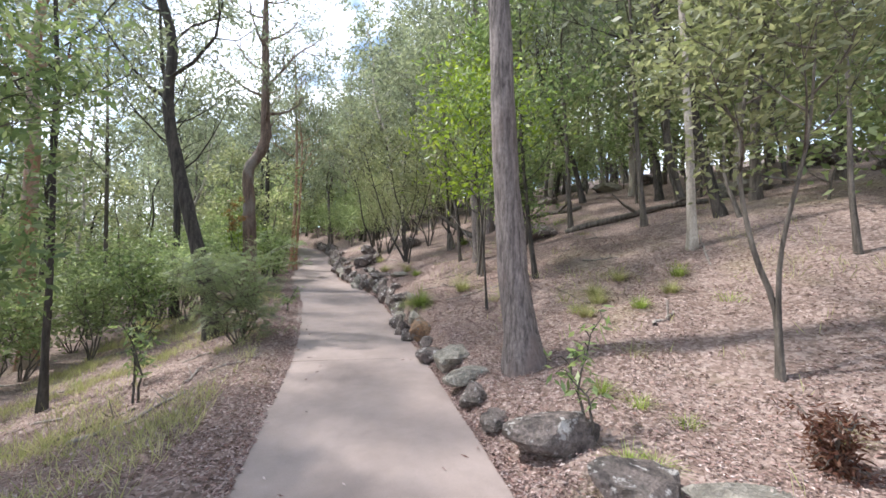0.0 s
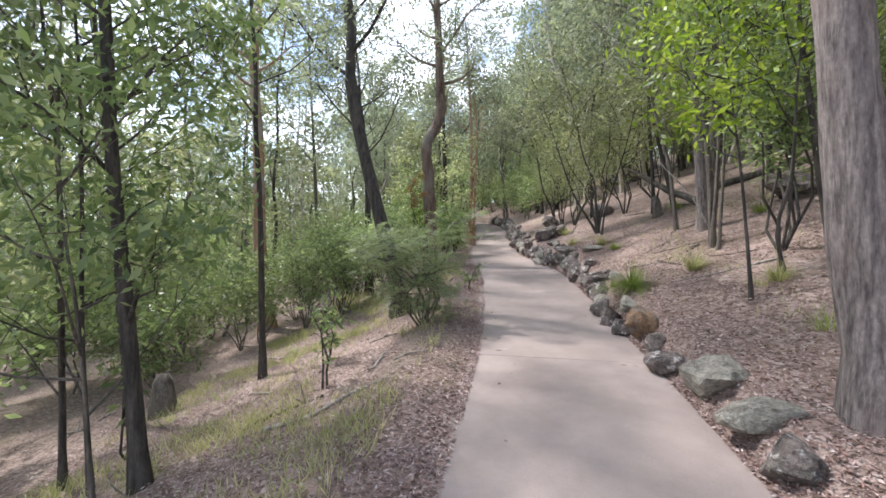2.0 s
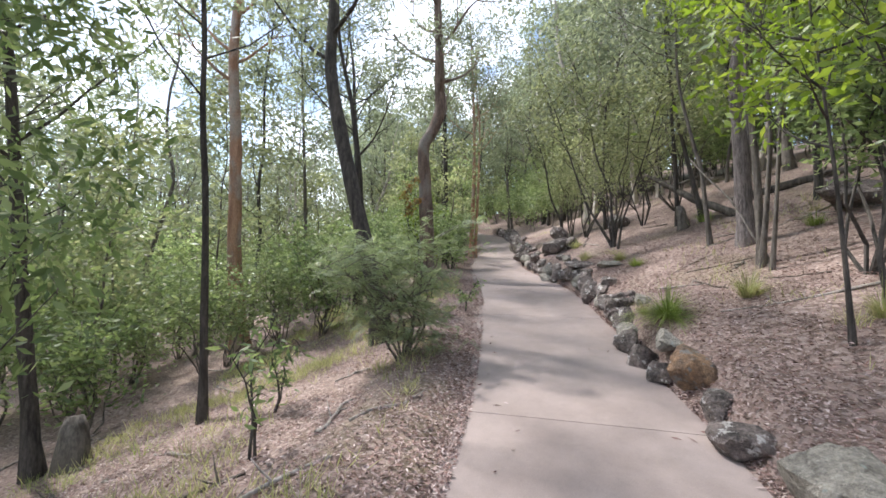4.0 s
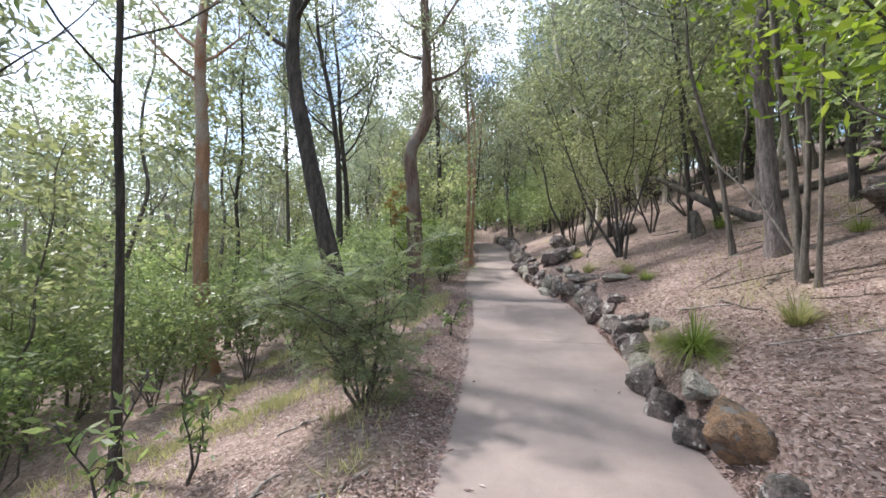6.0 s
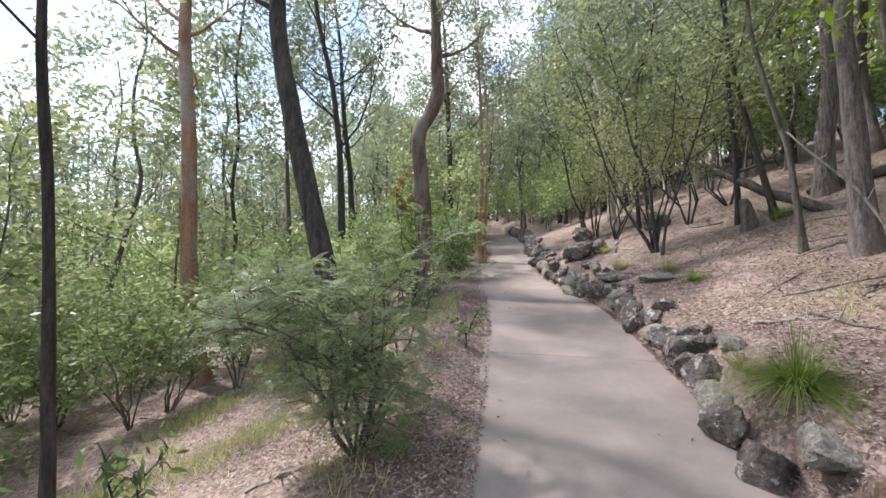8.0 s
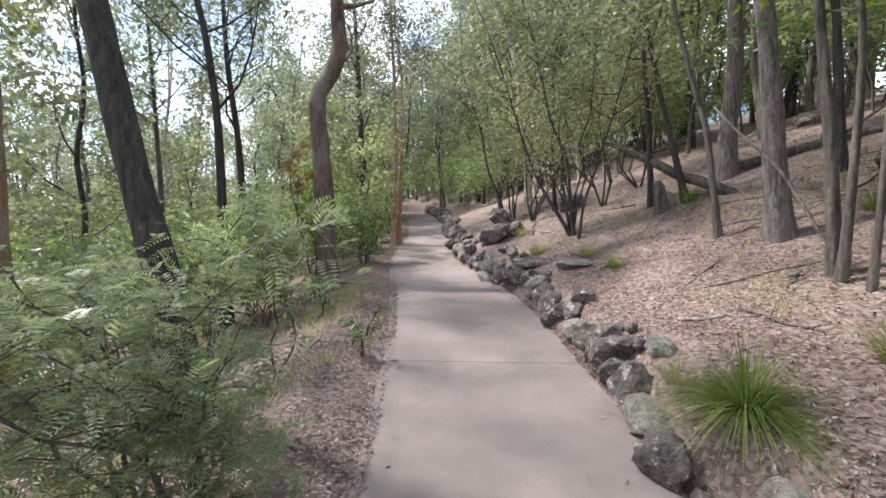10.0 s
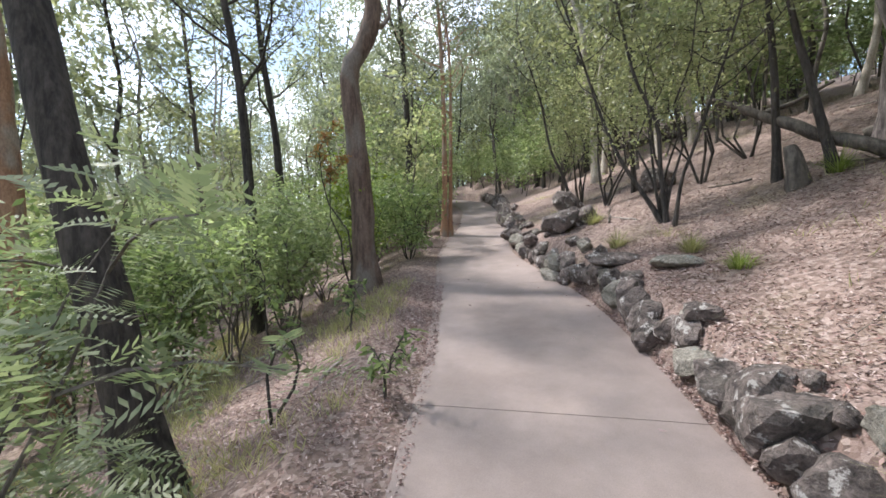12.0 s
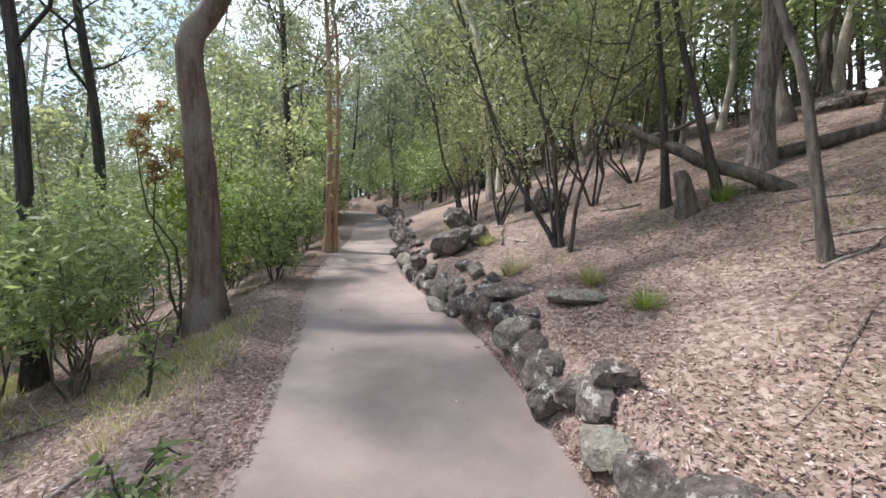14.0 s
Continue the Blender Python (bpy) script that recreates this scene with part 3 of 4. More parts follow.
def scatter(count, side, d0, d1, y0, y1, seed, apart, taken):
    """Places beside the path, between d0 and d1 from its edge, kept apart from one another."""
    rng = random.Random(seed)
    out, tries = [], 0
    while len(out) < count and tries < count * 60:
        tries += 1
        y, d = rng.uniform(y0, y1), d0 + (d1 - d0) * rng.random() ** 1.3
        x = edge_left(y) - d if side < 0 else edge_right(y) + d
        if all((x - a) ** 2 + (y - b) ** 2 > apart ** 2 for a, b in taken + out):
            out.append((x, y))
    return out


taken = [t[3] for t in TREES]
left_tall = scatter(85, -1, 7.5, 40, -2, 52, 1, 1.7, taken)
right_tall = scatter(62, 1, 5.5, 32, 0, 55, 2, 1.5, taken) + scatter(44, 1, 7.0, 20, 7, 30, 26, 1.5, taken)
ahead = [(x, y) for x, y in scatter(30, -1, 1.5, 8, 21, 55, 3, 1.6, taken)] + scatter(30, 1, 1.8, 8, 20, 55, 4, 1.5, taken)
behind = scatter(12, -1, 3, 14, -14, -3, 5, 2.2, taken) + scatter(12, 1, 3, 14, -14, -1, 6, 2.2, taken)
ahead += scatter(24, 1, 0.6, 9, 26, 56, 21, 1.3, taken) + scatter(18, -1, 0.8, 9, 24, 56, 22, 1.3, taken)
plant(tall, left_tall + right_tall + ahead + behind, 11)
plant(slim, scatter(60, -1, 6.0, 26, 0, 45, 7, 1.2, taken) + scatter(36, -1, 15, 42, 2, 34, 28, 1.5, taken) + scatter(30, 1, 5.5, 24, 1, 45, 8, 1.3, taken) + scatter(34, 1, 5, 16, 9, 26, 27, 1.2, taken) + scatter(20, -1, 0.9, 5, 16, 45, 9, 1.1, taken) + scatter(22, 1, 1.5, 5, 16, 45, 10, 1.1, taken), 12)
plant(shrub, scatter(30, -1, 14, 40, 0, 34, 29, 1.4, taken) + scatter(62, -1, 6.0, 24, 1, 42, 13, 1.1, taken) + scatter(26, -1, 1.6, 5, 14.5, 40, 14, 0.9, taken) + scatter(30, 1, 0.9, 8, 24, 54, 23, 0.9, taken) + scatter(20, -1, 0.9, 8, 30, 54, 24, 0.9, taken) + scatter(58, 1, 7, 24, 2, 45, 15, 1.2, taken), 13)


def distant_woods(count, seed, places):
    """Far trees on both sides: stems with clumps of leaves, too many to count."""
    rng = random.Random(seed)
    wood, lv = Buf(), Buf()
    for _ in range(count):
        x, y = places(rng)
        foot = on_ground(x, y)
        h = rng.uniform(7, 15)
        lean = Vector((rng.gauss(0, 0.06), rng.gauss(0, 0.06), 1))
        wood.tube([foot - Vector((0, 0, 0.3)), foot + lean * (h * 0.5) + Vector((rng.gauss(0, 0.3), rng.gauss(0, 0.3), 0)), foot + lean * h], [0.14, 0.10, 0.03], 5)
        for k in range(15):
            u = rng.uniform(0.03, 1.05)
            c = foot + lean * (h * u) + Vector((rng.gauss(0, 1.3), rng.gauss(0, 1.3), 0))
            lv.clump(c, 0.55, 14, 0.42, 0.21, rng, 0.3)
    for name, bf, mt, label in (("far_trunks", wood, GREYBARK, "grey stems of the distant forest"), ("far_foliage", lv, GUMLEAF, "grey-green leaves of the distant forest")):
        ob = new(name, mesh_of(name, bf.v, bf.f, mt, False))
        tagged(ob, label, "forest", kind="stuff")


def downhill(rng):
    y = rng.uniform(-10, 70)
    return edge_left(y) - rng.uniform(24, 60), y


def uphill(rng):
    y = rng.uniform(-8, 70)
    return edge_right(y) + rng.uniform(15, 45), y


def beyond(rng):
    y = rng.uniform(46, 75)
    return edge_left(y) + rng.uniform(-24, 24), y


distant_woods(170, 901, downhill)
distant_woods(150, 902, uphill)
distant_woods(90, 903, beyond)


# ---- rocks along the path ----
def rock_mesh(seed, sx, sy, sz, mat, cuts=13):
    """A boulder: a ball cut by flat planes, then roughened."""
    rng = random.Random(seed)
    bm = bmesh.new()
    bmesh.ops.create_icosphere(bm, subdivisions=3, radius=1)
    planes = []
    for _ in range(cuts):
        d = Vector((rng.gauss(0, 1), rng.gauss(0, 1), rng.gauss(0, 0.9))).normalized()
        planes.append((d, rng.uniform(0.46, 0.84)))
    for v in bm.verts:
        p = v.co.normalized()
        reach = min([1.15] + [k / d.dot(p) for d, k in planes if d.dot(p) > 0.2])
        p = p * reach
        n1 = noise.noise(p * 1.6 + Vector((seed * 3.7, 0, 0)))
        n2 = noise.noise(p * 4.5 + Vector((0, seed * 1.3, 0)))
        n3 = noise.noise(p * 11 + Vector((0, 0, seed)))
        p *= 1.14 + 0.05 * n1 + 0.06 * n2 + 0.06 * n3 - 0.08 * abs(noise.noise(p * 2.7 + Vector((seed, seed, 0))))
        v.co = Vector((p.x * sx, p.y * sy, p.z * sz))
    me = bpy.data.meshes.new("rock")
    bm.to_mesh(me)
    bm.free()
    me.materials.append(mat)
    return me


def rock(x, y, sx, sy, sz, seed, mat, turn=0, sink=0.35, tilt=0, lift=0.0, label="weathered grey boulder with lichen edging the path", group="edging boulders"):
    ob = new("boulder", rock_mesh(seed, sx, sy, sz, mat))
    p = SLOPE @ Vector((x, y, ground_z(x, y)))
    ob.matrix_world = Matrix.Translation(p + Vector((0, 0, sz * (1 - 2 * sink) + lift))) @ pose(0, 0, 0, tilt, tilt * 0.6, turn)
    tagged(ob, label, "rock", group)
    return ob


# near the start: a flat slab, pale boulders, then the rusty one
rock(0.98, 2.95, 0.34, 0.30, 0.17, 3, ROCK, 20, 0.3)
rock(1.25, 2.35, 0.36, 0.26, 0.16, 5, ROCK, 60, 0.3)
rock(1.75, 2.1, 0.30, 0.24, 0.09, 8, PALEROCK, 10, 0.3)
rock(0.60, 3.45, 0.20, 0.16, 0.10, 6, ROCK, 80, 0.35)
rock(0.44, 3.95, 0.19, 0.16, 0.13, 13, ROCK, -15, 0.3)
rock(0.43, 4.42, 0.30, 0.21, 0.13, 9, PALEROCK, -8, 0.3)
rock(0.20, 5.05, 0.22, 0.26, 0.22, 21, PALEROCK, 30, 0.3)
rock(0.00, 5.62, 0.19, 0.20, 0.17, 22, ROCK, -35, 0.3)
rock(-0.10, 6.08, 0.15, 0.15, 0.13, 24, ROCK, 15, 0.3)
rock(-0.20, 6.55, 0.20, 0.20, 0.27, 31, REDROCK, -25, 0.24, 8, label="rust-brown broken boulder beside the path")
rock(-0.42, 6.95, 0.17, 0.20, 0.13, 33, ROCK, 40, 0.25)
rock(-0.33, 7.18, 0.20, 0.15, 0.11, 35, PALEROCK, -20, 0.1, 14, 0.05)
rock(-0.58, 7.38, 0.19, 0.22, 0.20, 36, ROCK, 65, 0.3)
rock(-0.70, 7.82, 0.17, 0.26, 0.19, 37, ROCK, 20, 0.3)
rock(-0.66, 8.28, 0.19, 0.19, 0.17, 38, PALEROCK, -10, 0.42)
rng = random.Random(77)
y, k = 8.62, 0
while y < 34:
    big = rng.uniform(0.12, 0.23) if y < 20 else rng.uniform(0.2, 0.36)
    h = big * rng.uniform(0.75, 1.1)
    rock(edge_right(y) + 0.13 + rng.uniform(-0.02, 0.10), y, big * rng.uniform(0.8, 1.1), big * rng.uniform(0.9, 1.3), h, 200 + k, PALEROCK if rng.random() < 0.1 else ROCK, rng.uniform(0, 180), 0.36, rng.uniform(-12, 12))
    if rng.random() < 0.7 and y < 22:
        s = rng.uniform(0.06, 0.13)
        rock(edge_right(y) + 0.33 + rng.uniform(-0.03, 0.08), y + rng.uniform(-0.1, 0.15), s * 1.2, s, s * 0.8, 400 + k, PALEROCK if rng.random() < 0.3 else ROCK, rng.uniform(0, 180), 0.22, rng.uniform(-15, 15))
    y += big * rng.uniform(1.0, 1.35)
    k += 1
rock(-2.65, 14.5, 0.46, 0.36, 0.34, 61, ROCK, 20, 0.3, label="large dark boulder above the path")
rock(-2.25, 14.45, 0.27, 0.24, 0.24, 63, ROCK, 70, 0.3)
rock(-2.45, 15.05, 0.36, 0.3, 0.36, 64, ROCK, 50, 0.2)
rock(-1.62, 12.1, 0.34, 0.17, 0.08, 66, ROCK, 10, 0.2, 6)
rock(-1.05, 11.55, 0.26, 0.16, 0.09, 67, PALEROCK, -12, 0.25)
rock(-2.6, 13.15, 0.22, 0.18, 0.12, 68, PALEROCK, -12, 0.25)
rock(-1.0, 15.2, 0.3, 0.26, 0.32, 69, ROCK, 0, 0.2, label="dark boulder on the hillside", group="hillside boulders")
rng = random.Random(5)
for i in range(26):
    y = rng.uniform(8, 34)
    x = edge_right(y) + rng.uniform(4.5, 18)
    s = rng.uniform(0.2, 0.6)
    rock(x, y, s * 1.3, s, s * 0.6, 700 + i, ROCK if i % 3 else PALEROCK, rng.uniform(0, 180), 0.35, rng.uniform(-10, 10), label="grey boulder on the leafy hillside", group="hillside boulders")


# ---- grass ----
def tussock(name, x, y, count, length, width, mat, seed, label, spread=0.10, stiff=0.5, fan=1.0):
    """A tuft of arching blades."""
    rng = random.Random(seed)
    buf = Buf()
    for _ in range(count):
        a = rng.uniform(0, 6.283)
        out = Vector((math.cos(a), math.sin(a), 0))
        lean = rng.random() ** 0.45 * fan
        ln = length * rng.uniform(0.6, 1.1)
        p = out * (spread * rng.random())
        side = out.cross(Vector((0, 0, 1))) * (width / 2)
        pts = []
        for k in range(5):
            u = k / 4
            pts.append(p + out * (ln * lean * (0.35 * u + 0.5 * u * u)) + Vector((0, 0, ln * (u * (1 - 0.35 * lean) - stiff * lean * u * u * 0.8))))
        q = len(buf.v)
        for k, c in enumerate(pts):
            w = side * (1 - 0.85 * k / 4)
            buf.v += [c - w, c + w]
        for k in range(4):
            buf.f.append((q + 2 * k, q + 2 * k + 1, q + 2 * k + 3, q + 2 * k + 2))
    ob = new(name, mesh_of(name, buf.v, buf.f, mat, False))
    ob.location = on_ground(x, y, -0.02)
    tagged(ob, label, "grass", "grass tussocks")
    return ob


tussock("grass_tussock", -0.28, 7.88, 760, 0.60, 0.010, GRASSBLADE, 1, "bright green strappy grass tussock above the rocks", 0.09, 0.66, 1.35)
for i, (x, y, n, ln, wd, mt) in enumerate([(0.55, 8.05, 320, 0.50, 0.007, DRYGRASS), (-0.50, 8.35, 160, 0.34, 0.006, DRYGRASS), (-1.62, 12.75, 220, 0.40, 0.007, DRYGRASS), (-0.85, 11.85, 240, 0.36, 0.007, DRYGRASS),
                                           (-0.55, 11.15, 260, 0.30, 0.007, GRASSBLADE), (-2.0, 14.2, 200, 0.45, 0.008, DRYGRASS), (0.85, 13.0, 220, 0.42, 0.008, GRASSBLADE), (2.0, 10.7, 200, 0.4, 0.008, GRASSBLADE),
                                           (2.3, 5.6, 240, 0.35, 0.007, DRYGRASS), (2.9, 6.3, 220, 0.35, 0.007, DRYGRASS), (1.55, 3.55, 150, 0.22, 0.007, GRASSBLADE), (1.35, 2.6, 130, 0.22, 0.007, GRASSBLADE), (1.2, 6.9, 200, 0.4, 0.007, DRYGRASS), (2.0, 5.2, 220, 0.3, 0.007, DRYGRASS), (2.6, 5.0, 200, 0.26, 0.007, GRASSBLADE), (3.2, 5.4, 240, 0.32, 0.007, DRYGRASS), (3.6, 5.9, 220, 0.3, 0.007, GRASSBLADE), (2.4, 6.0, 240, 0.35, 0.007, DRYGRASS), (1.75, 3.3, 120, 0.18, 0.007, GRASSBLADE), (1.95, 2.95, 110, 0.16, 0.007, GRASSBLADE), (2.7, 2.5, 160, 0.2, 0.007, DRYGRASS), (1.5, 2.55, 120, 0.2, 0.007, GRASSBLADE)]):
    tussock("grass_tussock", x, y, n, ln, wd, mt, 20 + i, "dry yellow-green grass tussock on leaf litter" if mt is DRYGRASS else "green grass tussock on leaf litter")
rng = random.Random(31)
for i in range(70):
    y = rng.uniform(0.5, 22)
    d = rng.uniform(1.0, 5.5) if rng.random() < 0.7 else -rng.uniform(1.0, 8)
    x = edge_left(y) - d if d > 0 else edge_right(y) - d
    tussock("grass_tussock", x, y, 70, rng.uniform(0.16, 0.34), 0.006, DRYGRASS if rng.random() < 0.6 else GRASSBLADE, 60 + i, "small thin tuft of forest grass", spread=rng.uniform(0.12, 0.3), stiff=0.3)


def thin_grass(count, seed):
    """Short pale grass in patches on the downhill verge and here and there uphill."""
    rng = random.Random(seed)
    buf = Buf()
    while len(buf.f) < count:
        y = rng.uniform(0.5, 13)
        d = rng.uniform(0.5, 5) if rng.random() < 0.8 else -rng.uniform(1, 6)
        x = edge_left(y) - d if d > 0 else edge_right(y) - d
        if 0.7 * noise.noise((x * 0.7, y * 0.7, 40.0)) + 0.3 * noise.noise((x * 3.1, y * 3.1, 4.0)) + rng.gauss(0, 0.16) < (0.24 if d > 0 else 0.36):
            continue
        p = on_ground(x, y)
        for _ in range(3):
            w = Vector((rng.gauss(0, 0.5), rng.gauss(0, 0.5), 1)).normalized()
            buf.leaf(p + Vector((rng.gauss(0, 0.03), rng.gauss(0, 0.03), 0)), w, rng.uniform(0.06, 0.22), 0.007, rng)
    ob = new("verge_grass", mesh_of("verge_grass", buf.v, buf.f, DRYGRASS, False))
    tagged(ob, "thin pale yellow-green grass on the verge", "grass", kind="stuff")


thin_grass(17000, 3)


# ---- shrubs beside the path ----
def bush(name, label, x, y, height, width, bark_mat, leaf_mat, seed, stems, leaves, length, breadth, low=0.15, droop=0.2, wave=0.05, lean=(0, 0), fronds=0):
    """Several thin stems from one foot, forking into leafy sprays."""
    rng = random.Random(seed)
    wood, lv = Buf(), Buf()
    for s in range(stems):
        a = 6.283 * (s + rng.random()) / stems
        out = Vector((math.cos(a), math.sin(a), 0)) * width * rng.uniform(0.2, 1.0) + Vector((*lean, 0))
        top = out + Vector((0, 0, height * rng.uniform(0.65, 1.05)))
        pts = curve_points([Vector((0, 0, -0.1)) + out * 0.03, out * 0.16 + Vector((rng.gauss(0, wave), rng.gauss(0, wave), 0.3)) * height, out * 0.52 + Vector((rng.gauss(0, wave), rng.gauss(0, wave), 0.62)) * height, top], 8)
        for i in range(1, 7):
            pts[i] = pts[i] + Vector((rng.gauss(0, 0.022), rng.gauss(0, 0.022), 0)) * height
        thick = 0.016 if height < 3 else 0.023
        wood.tube(pts, [thick * (1 - 0.85 * i / 7) for i in range(8)], 5)
        for k in range(9):
            u = low + (1 - low) * (k + rng.random()) / 9
            i = min(int(u * 7), 6)
            p = pts[i].lerp(pts[i + 1], u * 7 - i)
            b = rng.uniform(0, 6.283)
            w = Vector((math.cos(b), math.sin(b), rng.uniform(-0.1, 0.5))).normalized()
            end = p + w * (width * rng.uniform(0.3, 0.6))
            tp = curve_points([p, p.lerp(end, 0.5) + Vector((0, 0, 0.05)), end], 4)
            wood.tube(tp, [0.006, 0.005, 0.004, 0.002], 3)
            for q in tp[1:]:
                if fronds:
                    for _ in range(fronds):
                        d = Vector((rng.gauss(0, 1), rng.gauss(0, 1), rng.gauss(0.15, 0.45))).normalized()
                        lv.frond(q + Vector((rng.gauss(0, 0.06), rng.gauss(0, 0.06), rng.gauss(0, 0.04))), d, length * rng.uniform(0.7, 1.3), rng)
                else:
                    lv.clump(q, width * 0.15, leaves, length, breadth, rng, droop)
    root = new(name)
    tagged(root, label, "shrub")
    for nm, bf, mt in (("stems", wood, bark_mat), ("foliage", lv, leaf_mat)):
        ob = new(nm, mesh_of(nm, bf.v, bf.f, mt, False))
        ob.parent = root
        if nm == "foliage":
            tagged(ob, kind="stuff")
    root.location = on_ground(x, y)
    return root


bush("wattle_shrub", "feathery grey-green shrub leaning beside the path", -3.2, 6.7, 1.6, 1.0, GREYBARK, WATTLE, 1, 11, 0, 0.15, 0, 0.16, 0.0, wave=0.09, lean=(-0.4, -0.1), fronds=7)
bush("leafy_shrub", "broad-leaved light green shrub by the path", -6.2, 11.2, 2.0, 0.75, GREYBARK, YOUNGLEAF, 3, 6, 12, 0.11, 0.035, 0.4, 0.5)
bush("leafy_shrub", "broad-leaved light green shrub under gums", -6.3, 10.3, 2.2, 0.9, GREYBARK, YOUNGLEAF, 4, 5, 11, 0.11, 0.035, 0.5, 0.4)
bush("leafy_shrub", "light green shrub at the foot of a gum", -6.3, 13.1, 2.8, 0.6, DARKBARK, LIMELEAF, 5, 5, 9, 0.11, 0.035, 0.3, 0.4)
bush("leafy_shrub", "green shrub crowding the path's downhill edge", -5.9, 14.6, 1.9, 0.8, DARKBARK, GREENLEAF, 6, 6, 14, 0.10, 0.04, 0.2, 0.3)
for i, (x, y, h, w) in enumerate([(-7.5, 10.3, 2.6, 0.9), (-8.3, 7.7, 2.3, 0.9), (-7.2, 12.0, 2.6, 0.9), (-6.9, 14.3, 2.3, 0.9), (-8.4, 8.3, 2.2, 1.0), (-7.8, 11.5, 2.6, 1.0), (-8.4, 13.8, 2.8, 1.1), (-7.4, 15.4, 2.2, 0.9), (-10.2, 7.4, 2.0, 1.1), (-8.7, 17.0, 2.4, 1.0), (-10.2, 12.0, 2.6, 1.1), (-7.5, 18.8, 2.0, 0.8), (-6.9, 9.5, 2.5, 0.9), (-7.6, 9.0, 2.3, 0.9), (-9.2, 10.4, 2.4, 1.1), (-11.3, 9.2, 2.6, 1.2), (-12.2, 7.6, 2.4, 1.2), (-9.6, 6.2, 2.0, 1.0), (-7.9, 5.6, 1.7, 0.9), (-7.0, 13.0, 2.5, 1.0), (-11.8, 14.5, 3.0, 1.3), (-13.8, 11.0, 3.0, 1.3)]):
    bush("leafy_shrub", "dense green shrub on the downhill slope", x, y, h, w, GREYBARK, YOUNGLEAF if i % 3 else GREENLEAF, 30 + i, 6, 12, 0.10, 0.04, 0.3, 0.3, wave=0.08)
bush("red_tipped_shoot", "young shoots with red-orange leaves by the kinked trunk", -6.0, 12.25, 3.6, 0.25, DARKBARK, ORANGELEAF, 9, 2, 7, 0.10, 0.035, 0.78, 0.3)
bush("shade_shrub", "dense dark green shrub on the uphill side", 1.5, 7.9, 3.3, 1.1, DARKBARK, GREENLEAF, 40, 7, 16, 0.10, 0.04, 0.42, 0.2)
for i, (x, y, h, w) in enumerate([(-1.0, 13.3, 3.4, 1.3), (-1.8, 15.2, 3.4, 1.3), (-0.3, 14.6, 3.8, 1.4), (-2.4, 17.0, 3.2, 1.3), (0.6, 15.6, 4.2, 1.4), (-3.2, 20, 3.4, 1.4)]):
    bush("multi_stem_tree", "many-stemmed small tree with fine olive leaves", x, y, h, w, DARKBARK, OLIVELEAF, 50 + i, 5, 20, 0.07, 0.032, 0.36, 0.2, wave=0.07)
bush("dead_shrub", "small dead shrub with red-brown dry leaves", 2.36, 2.2, 0.34, 0.2, GREYBARK, DEADLEAF, 90, 6, 8, 0.05, 0.014, 0.2, 0.2)
for i, (x, y, h) in enumerate([(-4.08, 8.72, 1.3), (-4.76, 10.61, 0.9), (1.15, 2.9, 0.9), (-3.4, 4.6, 1.3), (-3.3, 9.1, 0.5), (-5.0, 3.6, 1.7), (-4.1, 5.5, 0.9)]):
    bush("sapling", "thin young sapling with few leaves in leaf litter", x, y, h, 0.28, DARKBARK, GREENLEAF, 70 + i, 2, 2, 0.10, 0.03, 0.4, 0.4)


# ---- fallen wood ----
def fallen(name, label, a, b, r, mat, seed, sag=0.0, up=0.0, top=0.0):
    rng = random.Random(seed)
    p, q = on_ground(*a), on_ground(*b)
    ctrl = []
    for i in range(7):
        u = i / 6
        x, y = a[0] + (b[0] - a[0]) * u, a[1] + (b[1] - a[1]) * u
        base = on_ground(x, y, r * 0.6) if top == 0 else p.lerp(q + Vector((0, 0, top)), u) + Vector((0, 0, sag * math.sin(u * 3.14)))
        ctrl.append(base + Vector((rng.gauss(0, r * 0.6 + 0.01), rng.gauss(0, r * 0.6 + 0.01), 0)))
    buf = Buf()
    pts = curve_points(ctrl, 14)
    buf.tube(pts, [r * (1 - 0.5 * i / 13) for i in range(14)], 8, 0.25)
    for k in range(2):
        i = rng.randint(5, 11)
        d = Vector((rng.gauss(0, 1), rng.gauss(0, 1), 0.5)).normalized()
        buf.tube([pts[i], pts[i] + d * r * 4, pts[i] + d * r * 8 + Vector((0, 0, r))], [r * 0.4, r * 0.3, r * 0.15], 4)
    ob = new(name, mesh_of(name, buf.v, buf.f, mat))
    tagged(ob, label, "fallen branch")
    return ob


fallen("fallen_log", "dark fallen log lying across the hillside", (1.4, 12.8), (-0.3, 14.2), 0.10, GREYBARK, 1, 0, 0, 1.35)
fallen("fallen_log", "long grey fallen log on the hillside", (3.3, 10.9), (6.4, 9.4), 0.10, GREYBARK, 2)
fallen("fallen_log", "fallen log lying on the upper slope", (1.6, 14.2), (4.6, 13.2), 0.11, GREYBARK, 3)
fallen("dead_branch", "bare pale dead branch leaning from the slope", (1.15, 9.6), (0.2, 9.9), 0.017, DEADWOOD, 4, 0.1, 0, 1.75)
fallen("fallen_stick", "curved grey stick on leaf litter", (-0.25, 9.25), (0.25, 9.0), 0.02, DEADWOOD, 5)
fallen("fallen_branch", "grey fallen branch on the downhill slope", (-6.3, 10.2), (-5.3, 10.6), 0.03, DEADWOOD, 6)
fallen("fallen_branch", "long thin fallen branch below the verge", (-7.6, 8.6), (-6.0, 9.3), 0.025, DEADWOOD, 7)
fallen("fallen_branch", "long thin fallen branch below the verge", (-7.2, 7.1), (-5.7, 6.6), 0.022, DEADWOOD, 8)
rng = random.Random(9)
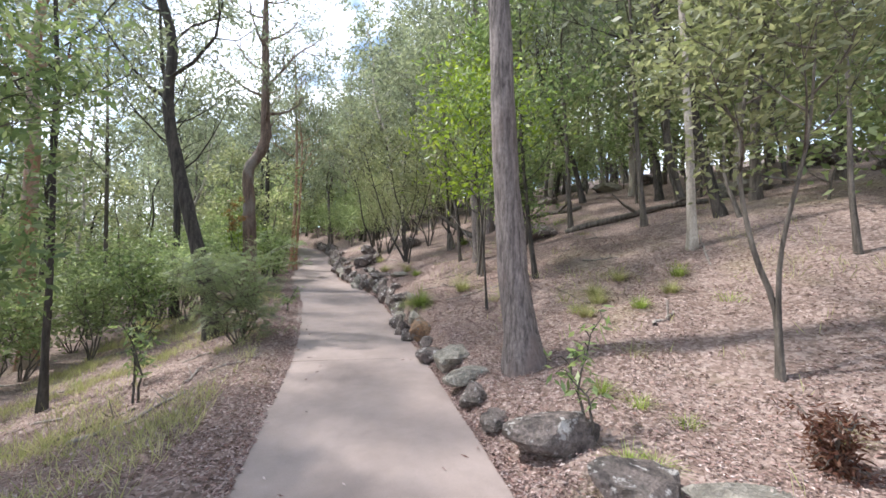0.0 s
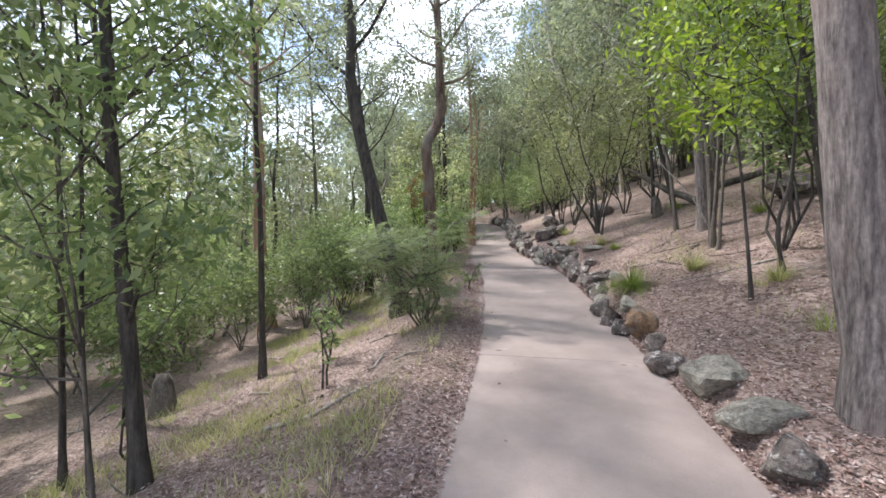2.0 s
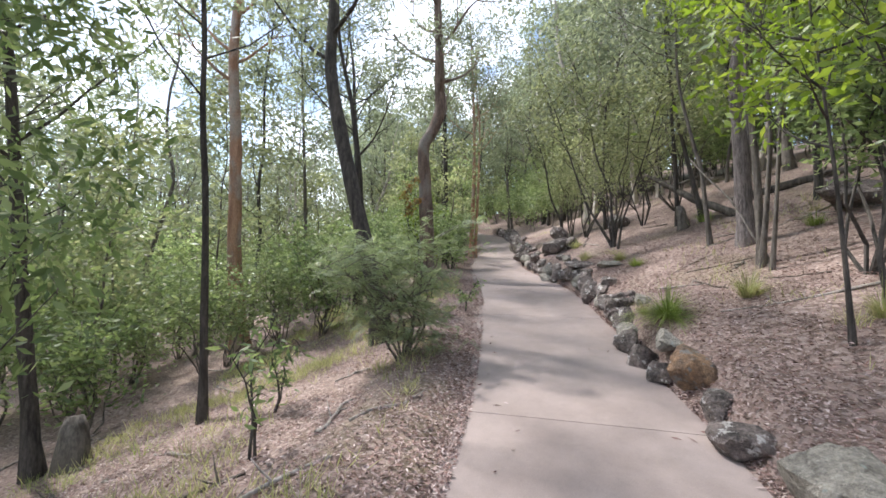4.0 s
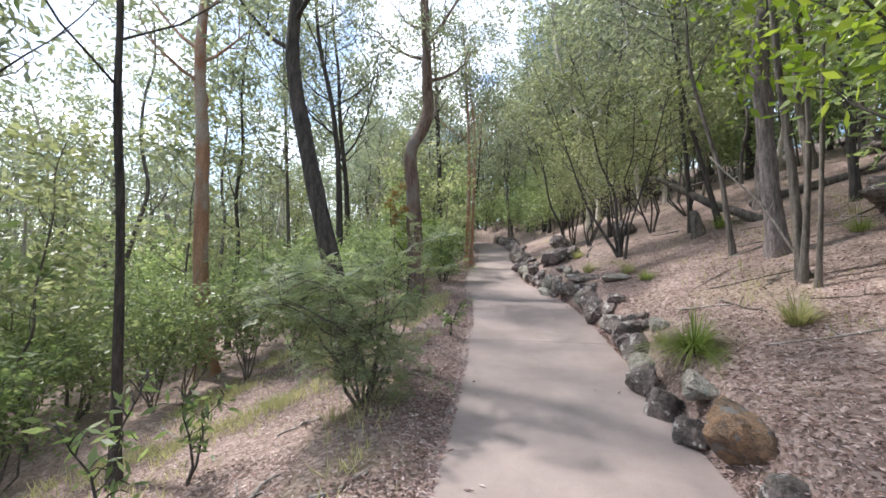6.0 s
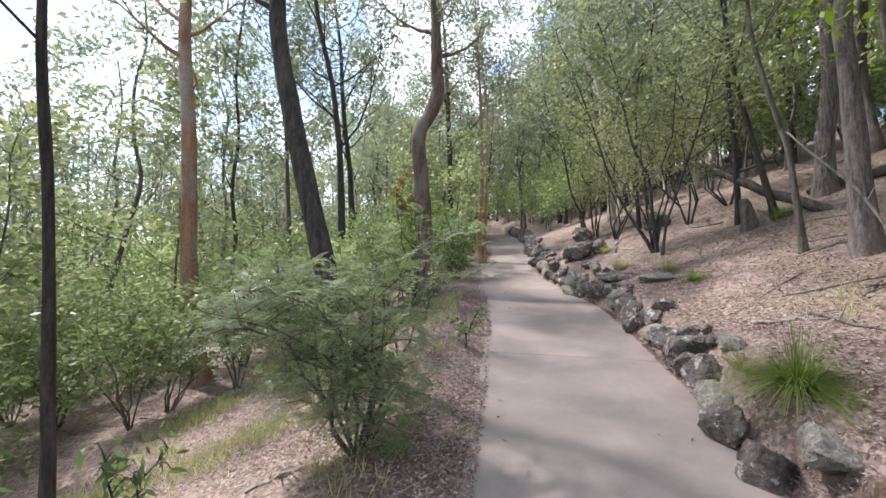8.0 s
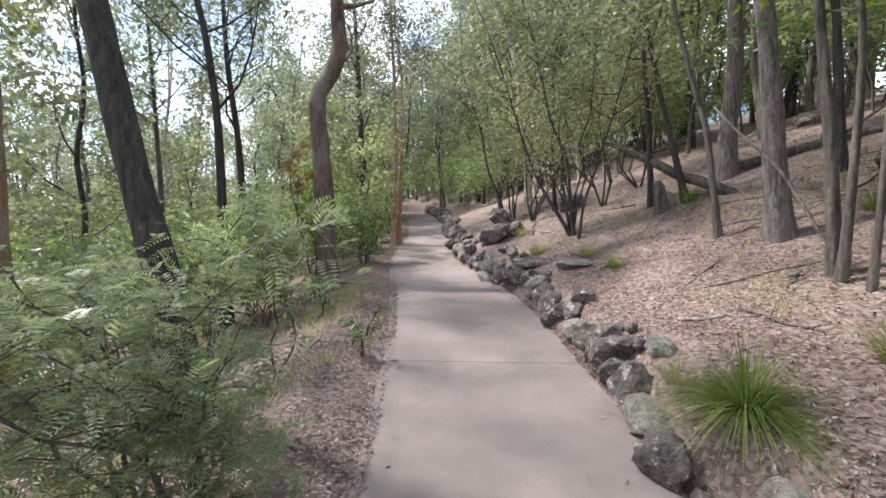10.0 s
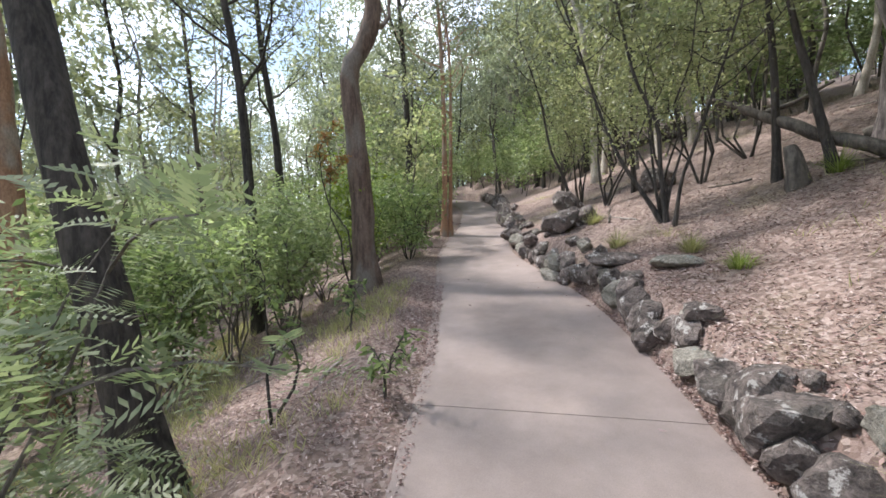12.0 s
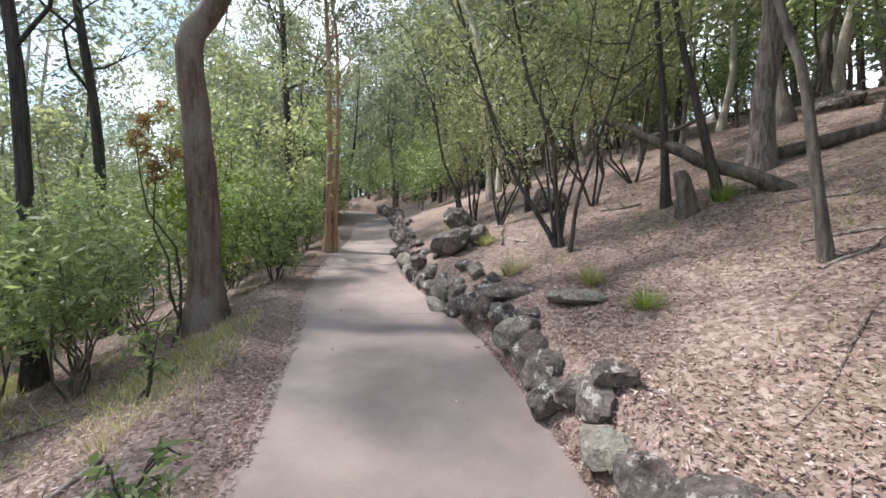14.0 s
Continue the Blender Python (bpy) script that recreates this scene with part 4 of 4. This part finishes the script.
for i in range(90):
    y = rng.uniform(1.5, 17)
    x = edge_left(y) - rng.uniform(0.8, 7) if i % 2 else edge_right(y) + rng.uniform(0.8, 8)
    a, ln = rng.uniform(0, 6.28), rng.uniform(0.3, 1.3)
    fallen("fallen_stick", "thin grey fallen stick on leaf litter", (x, y), (x + ln * math.cos(a), y + ln * math.sin(a)), rng.uniform(0.008, 0.024), DEADWOOD if i % 3 else GREYBARK, 20 + i)


def stump(x, y, r, h, seed):
    buf = Buf()
    pts = [Vector((0, 0, -0.2)), Vector((0, 0, 0.05)), Vector((-0.02, 0, h * 0.4)), Vector((-0.05, 0.02, h * 0.8)), Vector((-0.07, 0.03, h))]
    buf.tube(pts, [r * 1.35, r * 1.25, r, r * 0.85, r * 0.6], 12, 0.4)
    ob = new("tree_stump", mesh_of("tree_stump", buf.v, buf.f, GREYBARK))
    ob.location = on_ground(x, y)
    tagged(ob, "weathered broken tree stump on the slope", "stump")


stump(0.44, 12.99, 0.11, 0.5, 1)
stump(-6.6, 4.9, 0.14, 0.55, 2)


# ---- dead leaves ----
def litter(name, count, near, far, y0, y1, seed, size):
    """Dead leaves strewn on both sides of the path, thinner on its concrete."""
    rng = random.Random(seed)
    buf = Buf()
    for _ in range(count):
        y = y0 + (y1 - y0) * rng.random() ** 1.25
        d = near + (far - near) * rng.random() ** 1.7
        if rng.random() < 0.5:
            x = edge_left(y) - d + 0.04
        else:
            x = edge_right(y) + d + 0.04
        if noise.noise((x * 0.9, y * 0.9, 12.0)) < -0.28 and rng.random() < 0.7:
            continue
        p = SLOPE @ Vector((x, y, ground_z(x, y)))
        p.z += rng.uniform(0.004, 0.03)
        a = rng.uniform(0, 6.283)
        d3 = Vector((math.cos(a), math.sin(a), rng.gauss(0, 0.28))).normalized()
        side = d3.cross(Vector((rng.gauss(0, 0.35), rng.gauss(0, 0.35), 1))).normalized()
        ln = size * rng.uniform(0.55, 1.35)
        w = ln * rng.uniform(0.16, 0.42)
        q = len(buf.v)
        mid = p + d3 * ln * 0.45 + Vector((0, 0, ln * rng.uniform(-0.05, 0.16)))
        buf.v += [p, mid + side * w / 2, p + d3 * ln, mid - side * w / 2]
        buf.f += [(q, q + 1, q + 2), (q, q + 2, q + 3)]
    ob = new(name, mesh_of(name, buf.v, buf.f, LITTER, False))
    tagged(ob, "scattered pink-brown dead gum leaves on the ground", "leaf litter", kind="stuff")


litter("leaf_litter", 170000, 0.0, 5.0, 1.0, 13.0, 1, 0.037)
litter("leaf_litter", 110000, 0.0, 10.0, 0.5, 22.0, 2, 0.041)
rng = random.Random(4)
buf = Buf()
for _ in range(120):
    y = rng.uniform(2, 22)
    u = rng.random()
    u = u * u * 0.3 if rng.random() < 0.5 else 1 - u * u * 0.3 if rng.random() < 0.7 else u
    x = edge_left(y) + (edge_right(y) - edge_left(y)) * u
    p = SLOPE @ Vector((x, y, path_z(y) + 0.022))
    a = rng.uniform(0, 6.28)
    buf.leaf(p, Vector((math.cos(a), math.sin(a), 0.08)).normalized(), rng.uniform(0.04, 0.09), 0.016, rng)
ob = new("path_leaves", mesh_of("path_leaves", buf.v, buf.f, LITTER, False))
tagged(ob, "a few dead leaves lying on the concrete", "leaf litter", kind="stuff")
